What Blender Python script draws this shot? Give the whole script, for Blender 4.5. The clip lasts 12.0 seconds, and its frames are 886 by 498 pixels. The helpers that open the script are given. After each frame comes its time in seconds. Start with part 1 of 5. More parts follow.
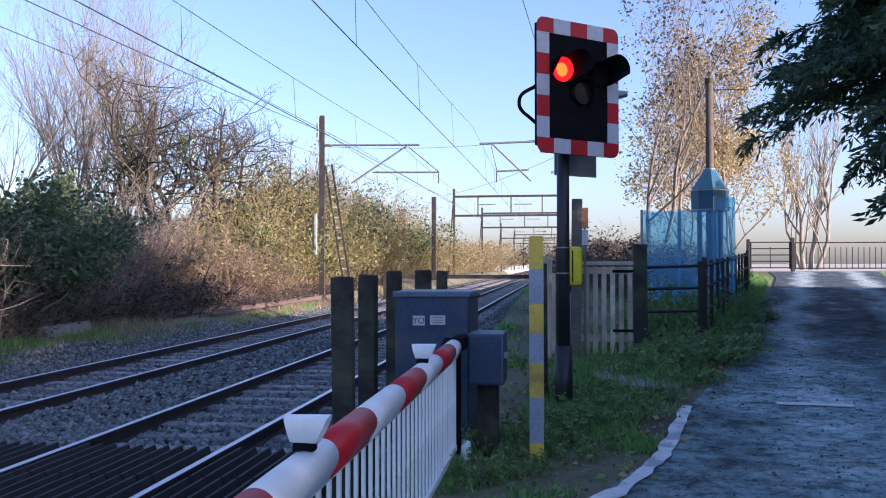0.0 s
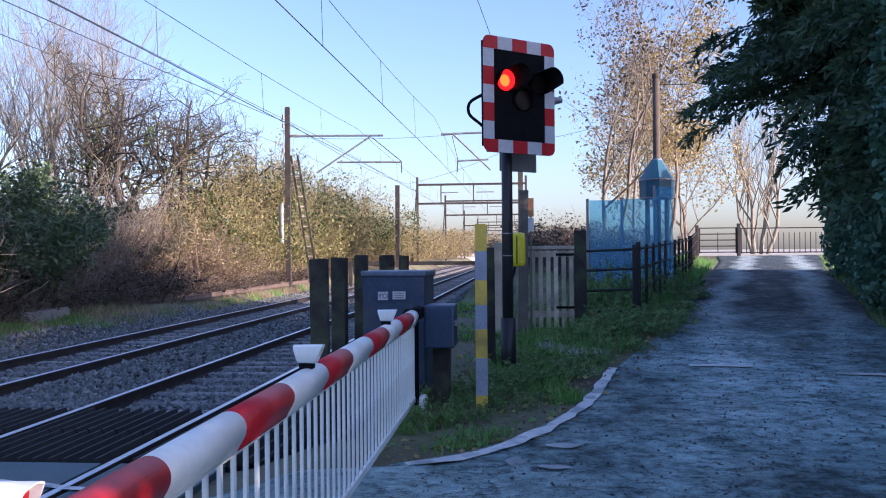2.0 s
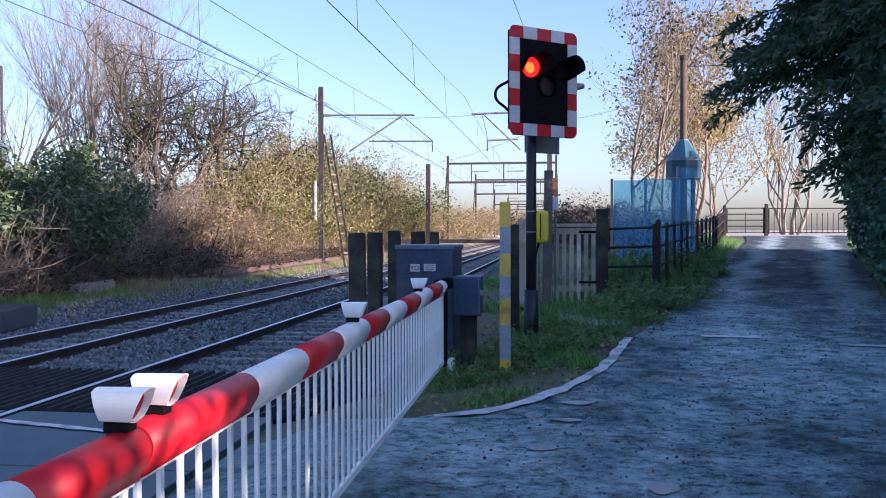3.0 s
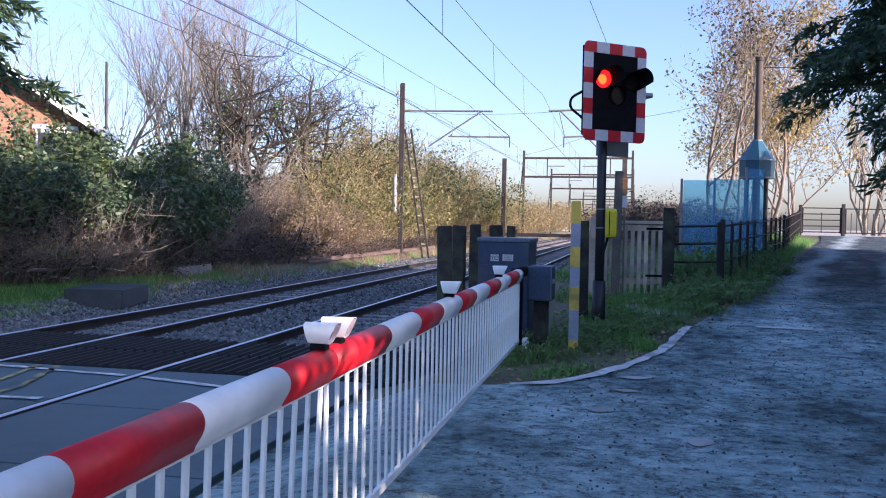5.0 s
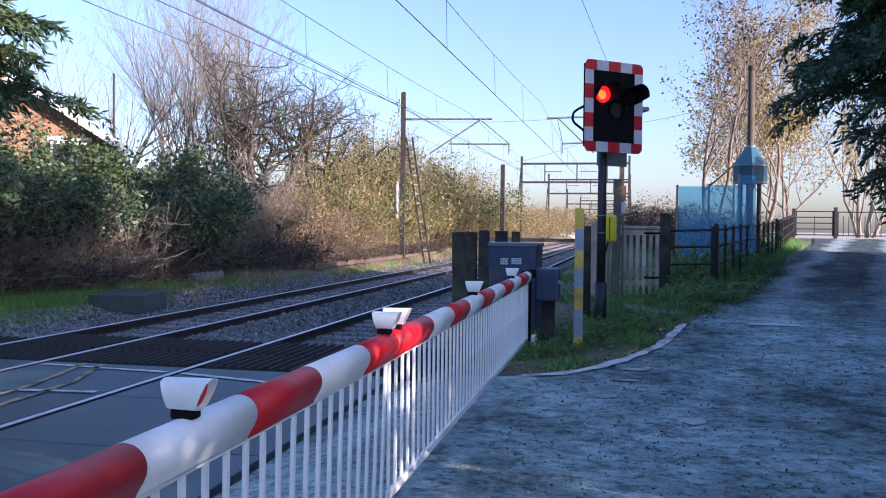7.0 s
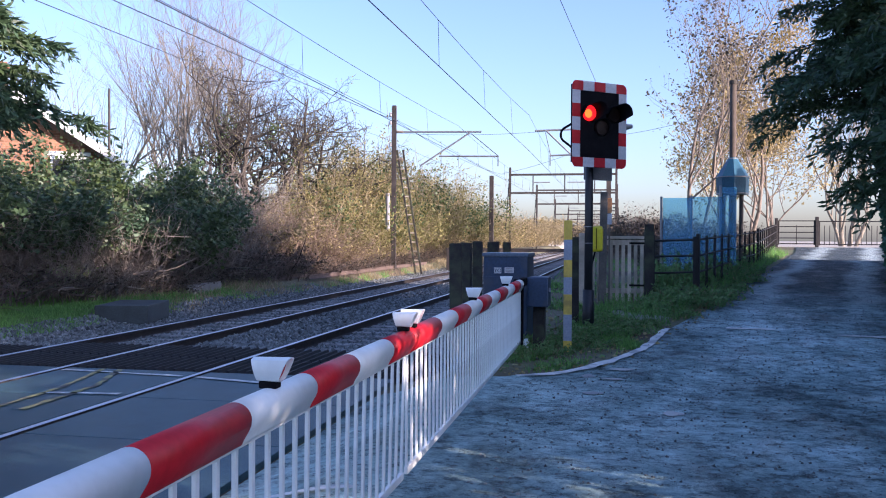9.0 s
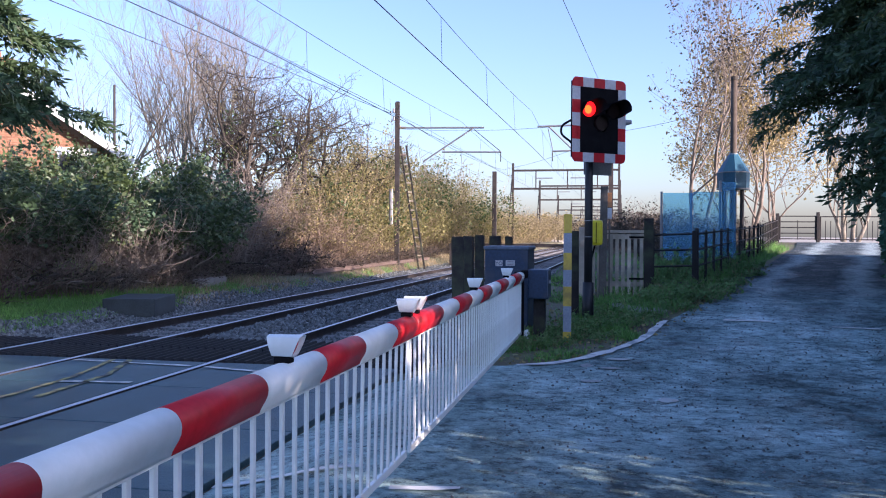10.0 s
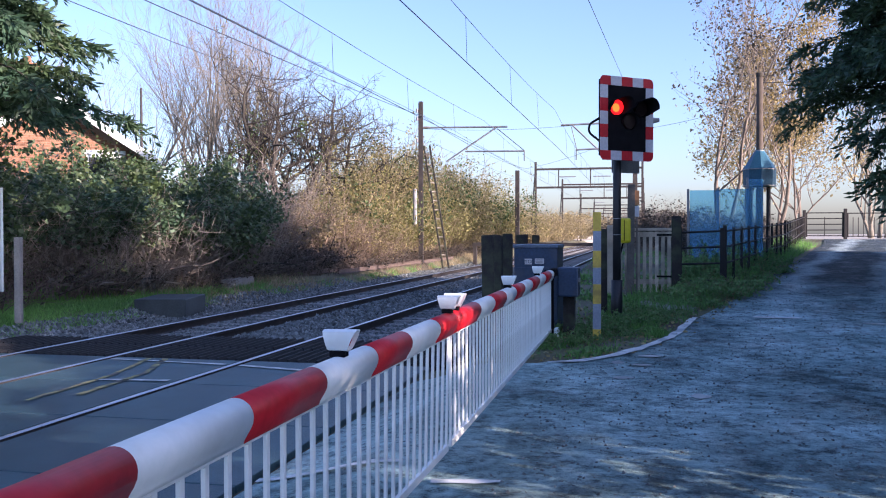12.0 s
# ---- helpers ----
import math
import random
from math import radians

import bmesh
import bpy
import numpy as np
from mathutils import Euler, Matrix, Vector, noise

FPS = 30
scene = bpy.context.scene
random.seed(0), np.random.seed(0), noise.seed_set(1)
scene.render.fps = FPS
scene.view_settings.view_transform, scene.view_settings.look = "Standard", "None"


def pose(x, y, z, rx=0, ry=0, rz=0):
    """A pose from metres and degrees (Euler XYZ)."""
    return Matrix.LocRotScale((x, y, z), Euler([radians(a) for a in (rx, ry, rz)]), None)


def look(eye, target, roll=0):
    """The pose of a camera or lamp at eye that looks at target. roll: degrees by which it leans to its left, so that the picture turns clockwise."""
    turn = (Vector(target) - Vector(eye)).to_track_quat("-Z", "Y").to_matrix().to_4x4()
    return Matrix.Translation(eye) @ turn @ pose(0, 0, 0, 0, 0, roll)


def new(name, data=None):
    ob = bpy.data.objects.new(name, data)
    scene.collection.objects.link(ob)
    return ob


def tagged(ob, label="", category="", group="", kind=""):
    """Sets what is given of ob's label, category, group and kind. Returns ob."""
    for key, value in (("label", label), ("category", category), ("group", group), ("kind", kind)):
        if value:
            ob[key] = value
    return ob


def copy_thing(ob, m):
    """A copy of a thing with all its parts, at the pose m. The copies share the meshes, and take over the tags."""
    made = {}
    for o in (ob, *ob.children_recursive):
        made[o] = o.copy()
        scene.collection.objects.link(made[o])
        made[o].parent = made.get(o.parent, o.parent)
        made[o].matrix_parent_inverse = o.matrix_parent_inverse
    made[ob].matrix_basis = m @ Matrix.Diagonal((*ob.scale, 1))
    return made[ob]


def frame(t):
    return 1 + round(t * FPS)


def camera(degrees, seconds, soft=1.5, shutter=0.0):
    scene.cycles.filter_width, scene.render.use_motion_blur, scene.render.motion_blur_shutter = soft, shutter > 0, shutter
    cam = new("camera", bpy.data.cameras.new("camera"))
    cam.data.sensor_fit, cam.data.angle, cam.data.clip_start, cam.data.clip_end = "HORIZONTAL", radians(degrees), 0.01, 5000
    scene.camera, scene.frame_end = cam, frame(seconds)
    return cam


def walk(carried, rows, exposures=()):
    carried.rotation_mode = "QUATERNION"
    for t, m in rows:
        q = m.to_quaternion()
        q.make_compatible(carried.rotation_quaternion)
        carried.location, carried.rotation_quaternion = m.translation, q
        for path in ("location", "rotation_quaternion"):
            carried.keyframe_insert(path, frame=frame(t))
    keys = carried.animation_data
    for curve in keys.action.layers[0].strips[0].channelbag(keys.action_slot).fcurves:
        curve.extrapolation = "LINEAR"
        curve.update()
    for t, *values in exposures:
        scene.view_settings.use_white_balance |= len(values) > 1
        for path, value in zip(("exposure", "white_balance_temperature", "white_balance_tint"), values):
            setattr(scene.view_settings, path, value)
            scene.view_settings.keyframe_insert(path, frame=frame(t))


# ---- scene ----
cam = camera(52.6, 12.0, soft=1.05)
PATH = [
    (0, (0.247, 0.041, 1.716), (-0.021, 2.022, 1.749), -0.1),
    (0.5, (0.276, -0.157, 1.716), (0.059, 1.831, 1.751), -0.5),
    (1, (0.395, -0.488, 1.705), (0.213, 1.504, 1.742), -0.7),
    (1.5, (0.426, -0.858, 1.68), (0.251, 1.134, 1.709), -0.8),
    (2, (0.46, -1.251, 1.679), (0.271, 0.74, 1.684), -0.5),
    (2.5, (0.543, -1.621, 1.664), (0.305, 0.365, 1.63), -0.1),
    (3, (0.554, -1.952, 1.648), (0.298, 0.031, 1.606), -0.1),
    (3.5, (0.599, -2.262, 1.67), (0.301, -0.285, 1.62), 0.1),
    (3.7, (0.628, -2.399, 1.676), (0.288, -0.429, 1.617), 0.1),
    (5.5, (0.673, -3.354, 1.657), (0.249, -1.401, 1.6), 1.0),
    (6, (0.654, -3.558, 1.665), (0.223, -1.606, 1.61), 0.9),
    (6.5, (0.596, -3.793, 1.664), (0.172, -1.84, 1.61), 0.7),
    (7, (0.648, -3.987, 1.671), (0.236, -2.031, 1.624), 0.6),
    (9, (0.683, -4.719, 1.68), (0.296, -2.757, 1.657), 0.3),
    (9.5, (0.739, -4.873, 1.653), (0.354, -2.91, 1.627), 0.3),
    (10, (0.743, -4.968, 1.646), (0.349, -3.007, 1.614), 0.3),
    (10.5, (0.734, -5.053, 1.647), (0.325, -3.095, 1.611), 0.2),
    (11, (0.693, -5.095, 1.644), (0.269, -3.141, 1.605), 0.1),
    (11.5, (0.666, -5.094, 1.642), (0.234, -3.142, 1.607), 0.0),
    (12, (0.662, -5.088, 1.637), (0.22, -3.137, 1.604), -0.1),
]
walk(cam, [(t, look(eye, target, roll)) for t, eye, target, roll in PATH], [(0.0, 1.34, 5800, 34), (12.0, 1.34, 5800, 34)])

# ---- light: low winter sun from the right, clear sky ----
SUN_EL, SUN_AZ = radians(15), radians(-20)   # azimuth of the direction towards the sun, from +x
to_sun = Vector((math.cos(SUN_EL) * math.cos(SUN_AZ), math.cos(SUN_EL) * math.sin(SUN_AZ), math.sin(SUN_EL)))
world = bpy.data.worlds.new("sky")
scene.world = world
world.use_nodes = True
wn, wl = world.node_tree.nodes, world.node_tree.links
sky = wn.new("ShaderNodeTexSky")
sky.sky_type = "NISHITA"
sky.sun_disc = False
sky.sun_elevation = SUN_EL
sky.sun_rotation = math.pi / 2 - SUN_AZ
sky.air_density, sky.dust_density, sky.ozone_density = 1.0, 1.5, 2.9
wn["Background"].inputs[1].default_value = 0.128
wl.new(sky.outputs[0], wn["Background"].inputs[0])
sun = new("sun", bpy.data.lights.new("sun", "SUN"))
sun.data.energy, sun.data.angle, sun.data.color = 5.0, radians(0.6), (1.0, 0.83, 0.62)
sun.matrix_world = look(to_sun * 100, (0, 0, 0))

# ---- materials ----
def mat(name, c1, c2=None, rough=0.8, metal=0.0, scale=6.0, fine=60.0, bump=0.25, dirt=None, dirt_scale=1.3, spread=0.0, island=0.0, dist=0.01):
    """A node material: two tones mixed by coarse and fine noise, stains, relief, and a shift per object or per island."""
    m = bpy.data.materials.new(name)
    m.use_nodes = True
    nt = m.node_tree
    n, l = nt.nodes, nt.links
    b = n["Principled BSDF"]
    b.inputs["Roughness"].default_value, b.inputs["Metallic"].default_value = rough, metal
    co = n.new("ShaderNodeTexCoord").outputs["Object"]

    def tex(s, d=4.0):
        t = n.new("ShaderNodeTexNoise")
        t.inputs["Scale"].default_value, t.inputs["Detail"].default_value = s, d
        l.new(co, t.inputs["Vector"])
        return t.outputs["Fac"]

    def sharpen(s, lo, hi):
        r = n.new("ShaderNodeMapRange")
        r.inputs[1].default_value, r.inputs[2].default_value = lo, hi
        l.new(s, r.inputs[0])
        return r.outputs[0]

    def mix(f, a, c, mode="MIX"):
        x = n.new("ShaderNodeMix")
        x.data_type, x.blend_type = "RGBA", mode
        for k, v in ((0, f), (6, a), (7, c)):
            if isinstance(v, (int, float)):
                x.inputs[k].default_value = v
            elif isinstance(v, tuple):
                x.inputs[k].default_value = (*v, 1.0)
            else:
                l.new(v, x.inputs[k])
        return x.outputs[2]

    coarse, grain = tex(scale), tex(fine, 6.0)
    c2 = c2 or tuple(min(1, v * 0.72) for v in c1)
    col = mix(sharpen(coarse, 0.32, 0.68), c1, c2)
    col = mix(sharpen(grain, 0.25, 0.8), col, mix(0.5, col, c2, "MULTIPLY"))
    if dirt:
        col = mix(sharpen(tex(dirt_scale, 8.0), 0.48, 0.62), col, dirt)
    if spread or island:
        hsv = n.new("ShaderNodeHueSaturation")
        if island:
            rnd, amount = n.new("ShaderNodeNewGeometry").outputs["Random Per Island"], island
        else:
            rnd, amount = n.new("ShaderNodeObjectInfo").outputs["Random"], spread
        r = n.new("ShaderNodeMapRange")
        r.inputs[3].default_value, r.inputs[4].default_value = 1 - amount, 1 + amount
        l.new(rnd, r.inputs[0])
        l.new(r.outputs[0], hsv.inputs["Value"])
        l.new(col, hsv.inputs["Color"])
        col = hsv.outputs[0]
    l.new(col, b.inputs["Base Color"])
    if bump:
        bp = n.new("ShaderNodeBump")
        bp.inputs["Strength"].default_value, bp.inputs["Distance"].default_value = bump, dist
        l.new(grain, bp.inputs["Height"])
        l.new(bp.outputs[0], b.inputs["Normal"])
    return m


def dull(m, level):
    """Takes the sheen off a matt surface."""
    m.node_tree.nodes["Principled BSDF"].inputs["Specular IOR Level"].default_value = level
    return m


def glow(name, col, strength):
    m = bpy.data.materials.new(name)
    m.use_nodes = True
    b = m.node_tree.nodes["Principled BSDF"]
    b.inputs["Base Color"].default_value = (*col, 1)
    b.inputs["Emission Color"].default_value = (*col, 1)
    b.inputs["Emission Strength"].default_value = strength
    return m


def leafmat(name, c1, c2, through_light=0.35, rough=0.6):
    """Leaves or twigs: a tone per island, lit through."""
    m = mat(name, c1, c2, rough, 0, 0.6, 9.0, 0.0, island=0.35)
    n, l = m.node_tree.nodes, m.node_tree.links
    b, out = n["Principled BSDF"], n["Material Output"]
    tr = n.new("ShaderNodeBsdfTranslucent")
    l.new(b.inputs["Base Color"].links[0].from_socket, tr.inputs[0])
    mx = n.new("ShaderNodeMixShader")
    mx.inputs[0].default_value = through_light
    l.new(b.outputs[0], mx.inputs[1])
    l.new(tr.outputs[0], mx.inputs[2])
    l.new(mx.outputs[0], out.inputs[0])
    return m


M_GRASS = mat("grass_soil", (0.15, 0.18, 0.085), (0.20, 0.18, 0.12), 0.95, 0, 0.5, 14, 0.6, dirt=(0.09, 0.07, 0.045), dirt_scale=0.35, dist=0.05)
M_FIELD = mat("field", (0.50, 0.47, 0.40), (0.42, 0.40, 0.33), 0.95, 0, 0.05, 2, 0.2)
M_LAWN = mat("lawn_soil", (0.11, 0.18, 0.05), (0.13, 0.17, 0.06), 0.95, 0, 0.8, 20, 0.6, dirt=(0.12, 0.11, 0.06), dirt_scale=0.6, dist=0.05)
M_DECK = mat("crossing_deck", (0.05, 0.12, 0.14), (0.034, 0.085, 0.10), 0.46, 0, 2.5, 90, 0.4, spread=0.2)
M_BALLAST = mat("ballast_bed", (0.07, 0.068, 0.068), (0.035, 0.034, 0.034), 0.9, 0, 3, 18, 1.0, dist=0.05)
M_STONE = mat("ballast_stone", (0.24, 0.27, 0.27), (0.09, 0.11, 0.11), 0.8, 0, 8, 60, 0.3, island=0.55)
M_RAILTOP = mat("polished_rail", (0.80, 0.80, 0.82), (0.7, 0.7, 0.72), 0.32, 1.0, 3, 40, 0.05)
M_RAIL = mat("rusty_rail", (0.05, 0.04, 0.034), (0.028, 0.025, 0.023), 0.8, 0.2, 4, 50, 0.3)
M_OLDRAIL = mat("bright_rust", (0.20, 0.15, 0.125), (0.13, 0.095, 0.08), 0.8, 0.1, 4, 50, 0.3)
M_SLEEPER = mat("concrete_sleeper", (0.34, 0.34, 0.33), (0.20, 0.20, 0.195), 0.85, 0, 5, 60, 0.35, spread=0.25)
M_OLDWOOD = mat("creosoted_timber", (0.045, 0.04, 0.035), (0.022, 0.021, 0.02), 0.85, 0, 5, 35, 0.6, dirt=(0.06, 0.07, 0.04), dirt_scale=3, dist=0.015)
M_WOOD = mat("weathered_wood", (0.70, 0.62, 0.50), (0.54, 0.48, 0.38), 0.8, 0, 4, 45, 0.4, spread=0.2, dirt=(0.34, 0.31, 0.24), dirt_scale=2.5)
M_WHITE = mat("white_paint", (0.86, 0.91, 0.89), (0.78, 0.84, 0.82), 0.4, 0, 3, 30, 0.05, dirt=(0.66, 0.70, 0.67), dirt_scale=2.2)
M_RED = mat("red_reflective", (0.62, 0.012, 0.022), (0.52, 0.01, 0.02), 0.5, 0, 3, 30, 0.04)
M_BLACK = mat("black_paint", (0.008, 0.008, 0.01), (0.013, 0.013, 0.015), 0.85, 0, 6, 60, 0.1)
dull(M_BLACK, 0.08)
M_POST = mat("dark_post_paint", (0.018, 0.02, 0.024), (0.03, 0.03, 0.034), 0.45, 0.1, 4, 50, 0.15)
M_CAB = mat("slate_blue_cabinet", (0.03, 0.068, 0.135), (0.025, 0.055, 0.11), 0.5, 0.0, 2, 30, 0.08, dirt=(0.06, 0.075, 0.10), dirt_scale=2)
# Paler cabinet blue; on the lid it carries a painted highlight
M_CABTOP = mat("pale_cabinet_blue", (0.15, 0.20, 0.27), (0.11, 0.15, 0.20), 0.5, 0, 3, 30, 0.1)
M_YELLOW = mat("yellow_paint", (0.80, 0.60, 0.09), (0.66, 0.49, 0.08), 0.5, 0, 3, 40, 0.15, dirt=(0.36, 0.26, 0.06), dirt_scale=4)
M_YELLOWBOX = mat("bright_yellow_box", (0.80, 0.70, 0.02), (0.70, 0.62, 0.02), 0.4, 0, 3, 30, 0.05)
M_GREYPAINT = mat("grey_band_paint", (0.38, 0.43, 0.50), (0.28, 0.32, 0.38), 0.6, 0, 4, 40, 0.15)
M_GALV = mat("galvanised_steel", (0.36, 0.37, 0.38), (0.27, 0.28, 0.29), 0.5, 0.5, 4, 50, 0.1)
M_MAST = mat("weathered_mast_steel", (0.085, 0.075, 0.07), (0.05, 0.045, 0.042), 0.75, 0.2, 3, 30, 0.2)
M_WIRE = mat("dark_wire", (0.09, 0.095, 0.11), (0.06, 0.065, 0.075), 0.5, 0.5, 3, 20, 0)
M_IRON = mat("black_iron", (0.012, 0.012, 0.014), (0.025, 0.023, 0.021), 0.7, 0.0, 6, 60, 0.2)
M_BRICK = mat("orange_brick", (0.36, 0.19, 0.11), (0.27, 0.14, 0.08), 0.85, 0, 3, 40, 0.3, spread=0.15)
M_MORTAR = mat("mortar", (0.42, 0.30, 0.22), (0.36, 0.26, 0.2), 0.9, 0, 4, 40, 0.2)
M_SLATE = mat("slate_roof", (0.09, 0.10, 0.12), (0.06, 0.066, 0.08), 0.6, 0, 3, 30, 0.3, spread=0.2)
M_BARK = mat("bark", (0.27, 0.235, 0.19), (0.17, 0.145, 0.12), 0.9, 0, 3, 25, 0.5)
M_BARKPALE = mat("pale_bark", (0.31, 0.285, 0.23), (0.19, 0.175, 0.14), 0.9, 0, 2, 25, 0.4)
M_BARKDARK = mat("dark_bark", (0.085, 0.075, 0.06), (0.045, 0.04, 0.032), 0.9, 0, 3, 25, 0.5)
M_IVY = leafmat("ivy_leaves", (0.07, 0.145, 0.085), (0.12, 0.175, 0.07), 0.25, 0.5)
M_HEDGE = leafmat("hedge_leaves", (0.075, 0.21, 0.15), (0.10, 0.22, 0.12), 0.25, 0.5)
M_CONIFER = leafmat("conifer_needles", (0.05, 0.12, 0.075), (0.09, 0.15, 0.06), 0.25, 0.55)
M_OLIVE = leafmat("olive_leaves", (0.38, 0.34, 0.13), (0.24, 0.24, 0.09), 0.4)
M_TAN = leafmat("tan_dead_leaves", (0.46, 0.39, 0.19), (0.34, 0.29, 0.14), 0.4)
M_RUSSET = leafmat("russet_leaves", (0.40, 0.32, 0.12), (0.27, 0.22, 0.09), 0.35)
M_BROWNLEAF = leafmat("brown_keys", (0.11, 0.10, 0.07), (0.07, 0.063, 0.048), 0.3)
# Lighter copy of the ivy green, with sunlight put into the leaf colour
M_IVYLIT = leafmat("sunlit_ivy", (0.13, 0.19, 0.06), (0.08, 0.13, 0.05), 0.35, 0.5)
M_STRAW = leafmat("dry_stems", (0.46, 0.39, 0.24), (0.32, 0.27, 0.15), 0.3)
M_BRAMBLE = leafmat("bramble_stems", (0.23, 0.175, 0.14), (0.15, 0.12, 0.10), 0.2)
M_GREYSTEM = leafmat("grey_stems", (0.34, 0.30, 0.25), (0.22, 0.20, 0.17), 0.2)
M_PINKSTEM = leafmat("pinkish_stems", (0.40, 0.31, 0.22), (0.25, 0.19, 0.14), 0.3)
M_BLADE = leafmat("grass_blades", (0.22, 0.46, 0.11), (0.15, 0.34, 0.09), 0.4)
M_WEED = leafmat("weed_leaves", (0.22, 0.40, 0.14), (0.14, 0.27, 0.09), 0.35)
M_LENS_ON = glow("lit_red_lens", (1.0, 0.012, 0.008), 0.8)
M_LENS_HOT = glow("lit_lamp_core", (1.0, 0.12, 0.01), 1.25)
M_LENS = mat("red_lens", (0.62, 0.012, 0.02), (0.52, 0.01, 0.015), 0.6, 0, 3, 30, 0)
M_LENS_OFF = mat("dark_lens", (0.012, 0.004, 0.004), (0.01, 0.004, 0.004), 0.35, 0, 3, 30, 0)
M_LINE = mat("worn_road_paint", (0.80, 0.82, 0.78), (0.66, 0.68, 0.64), 0.7, 0, 4, 30, 0.3, dirt=(0.34, 0.38, 0.37), dirt_scale=5)
M_YLINE = mat("worn_yellow_paint", (0.46, 0.42, 0.17), (0.28, 0.27, 0.14), 0.7, 0, 4, 30, 0.3, dirt=(0.10, 0.10, 0.09), dirt_scale=4)
M_CONC = mat("pale_concrete", (0.36, 0.34, 0.31), (0.25, 0.24, 0.22), 0.85, 0, 2, 40, 0.3)
M_SLAB = mat("dark_cover_slab", (0.07, 0.095, 0.10), (0.05, 0.065, 0.07), 0.6, 0, 3, 40, 0.2)

# the lane: dark damp asphalt, gritty, with paler dry and dusty patches drawn out along it
M_ROAD = mat("gritty_asphalt", (0.2, 0.2, 0.2), None, 0.42, 0, 1.0, 45, 1.0, dist=0.012)


def road_nodes():
    n, l = M_ROAD.node_tree.nodes, M_ROAD.node_tree.links
    b = n["Principled BSDF"]
    co = n.new("ShaderNodeTexCoord").outputs["Object"]

    def field(scale, detail, rough, stretch):
        mp = n.new("ShaderNodeMapping")
        mp.inputs["Scale"].default_value = stretch
        l.new(co, mp.inputs["Vector"])
        t = n.new("ShaderNodeTexNoise")
        t.inputs["Scale"].default_value, t.inputs["Detail"].default_value, t.inputs["Roughness"].default_value = scale, detail, rough
        l.new(mp.outputs[0], t.inputs["Vector"])
        return t.outputs["Fac"]

    def ramp(src, stops):
        r = n.new("ShaderNodeValToRGB")
        e = r.color_ramp.elements
        e[0].position, e[1].position = stops[0][0], stops[-1][0]
        e[0].color, e[1].color = (*stops[0][1], 1), (*stops[-1][1], 1)
        for p, c in stops[1:-1]:
            k = e.new(p)
            k.color = (*c, 1)
        l.new(src, r.inputs[0])
        return r.outputs[0]

    def blend(mode, fac, a, c):
        x = n.new("ShaderNodeMix")
        x.data_type, x.blend_type = "RGBA", mode
        x.inputs[0].default_value = fac
        l.new(a, x.inputs[6])
        l.new(c, x.inputs[7])
        return x.outputs[2]

    def maths(op, a, c, clamp=False):
        x = n.new("ShaderNodeMath")
        x.operation, x.use_clamp = op, clamp
        for k, v in enumerate((a, c)):
            if isinstance(v, (int, float)):
                x.inputs[k].default_value = v
            else:
                l.new(v, x.inputs[k])
        return x.outputs[0]

    def mixed(fac, a, c):
        x = n.new("ShaderNodeMix")
        x.data_type = "RGBA"
        l.new(fac, x.inputs[0])
        l.new(a, x.inputs[6])
        l.new(c, x.inputs[7])
        return x.outputs[2]

    patches = ramp(field(0.5, 10, 0.74, (1.0, 0.75, 1)), [(0.39, (0.085, 0.14, 0.135)), (0.46, (0.28, 0.41, 0.39)), (0.54, (0.46, 0.63, 0.60)), (0.64, (0.70, 0.86, 0.82))])
    grit = ramp(field(8, 8, 0.95, (0.7, 1.0, 1)), [(0.42, (0.14, 0.16, 0.18)), (0.47, (0.85, 0.90, 0.92)), (0.64, (1.25, 1.27, 1.27))])
    scuff = ramp(field(2.6, 10, 0.9, (0.75, 1.0, 1)), [(0.38, (0.28, 0.33, 0.36)), (0.47, (0.85, 0.9, 0.92)), (0.68, (1.3, 1.3, 1.3))])
    near = blend("MULTIPLY", 0.9, blend("MULTIPLY", 0.9, patches, grit), scuff)
    # up the lane: muddy dark tone with the shade painted in, two paler wheel tracks
    sep = n.new("ShaderNodeSeparateXYZ")
    l.new(co, sep.inputs[0])
    along = maths("SUBTRACT", sep.outputs[1], 10.5)
    across = maths("SUBTRACT", maths("SUBTRACT", sep.outputs[0], 3.55), maths("MULTIPLY", along, 0.262))
    across = maths("ADD", across, maths("MULTIPLY", maths("SUBTRACT", field(0.35, 2, 0.5, (0.2, 1, 1)), 0.5), 1.6))
    off = maths("ABSOLUTE", maths("SUBTRACT", maths("ABSOLUTE", across, 0.0), 0.85), 0.0)
    tracks = ramp(maths("ADD", off, maths("MULTIPLY", maths("SUBTRACT", field(2.2, 8, 0.8, (1, 0.4, 1)), 0.5), 0.9)), [(0.08, (0.40, 0.49, 0.48)), (0.42, (0.065, 0.09, 0.095))])
    lane = blend("MULTIPLY", 0.8, tracks, grit)
    fade = maths("ADD", maths("DIVIDE", maths("SUBTRACT", sep.outputs[1], 8.0), 6.0), maths("MULTIPLY", maths("SUBTRACT", field(0.8, 6, 0.7, (1, 1, 1)), 0.5), 1.6), True)
    col = mixed(fade, near, lane)
    l.new(col, b.inputs["Base Color"])
    rough = ramp(field(1.7, 8, 0.65, (1.3, 0.8, 1)), [(0.36, (0.42, 0.42, 0.42)), (0.52, (0.8, 0.8, 0.8))])
    l.new(rough, b.inputs["Roughness"])
    b.inputs["Specular IOR Level"].default_value = 0.35
    for bp in [q for q in n if q.type == "BUMP"]:
        l.new(blend("ADD", 1.0, grit, scuff), bp.inputs["Height"])


road_nodes()

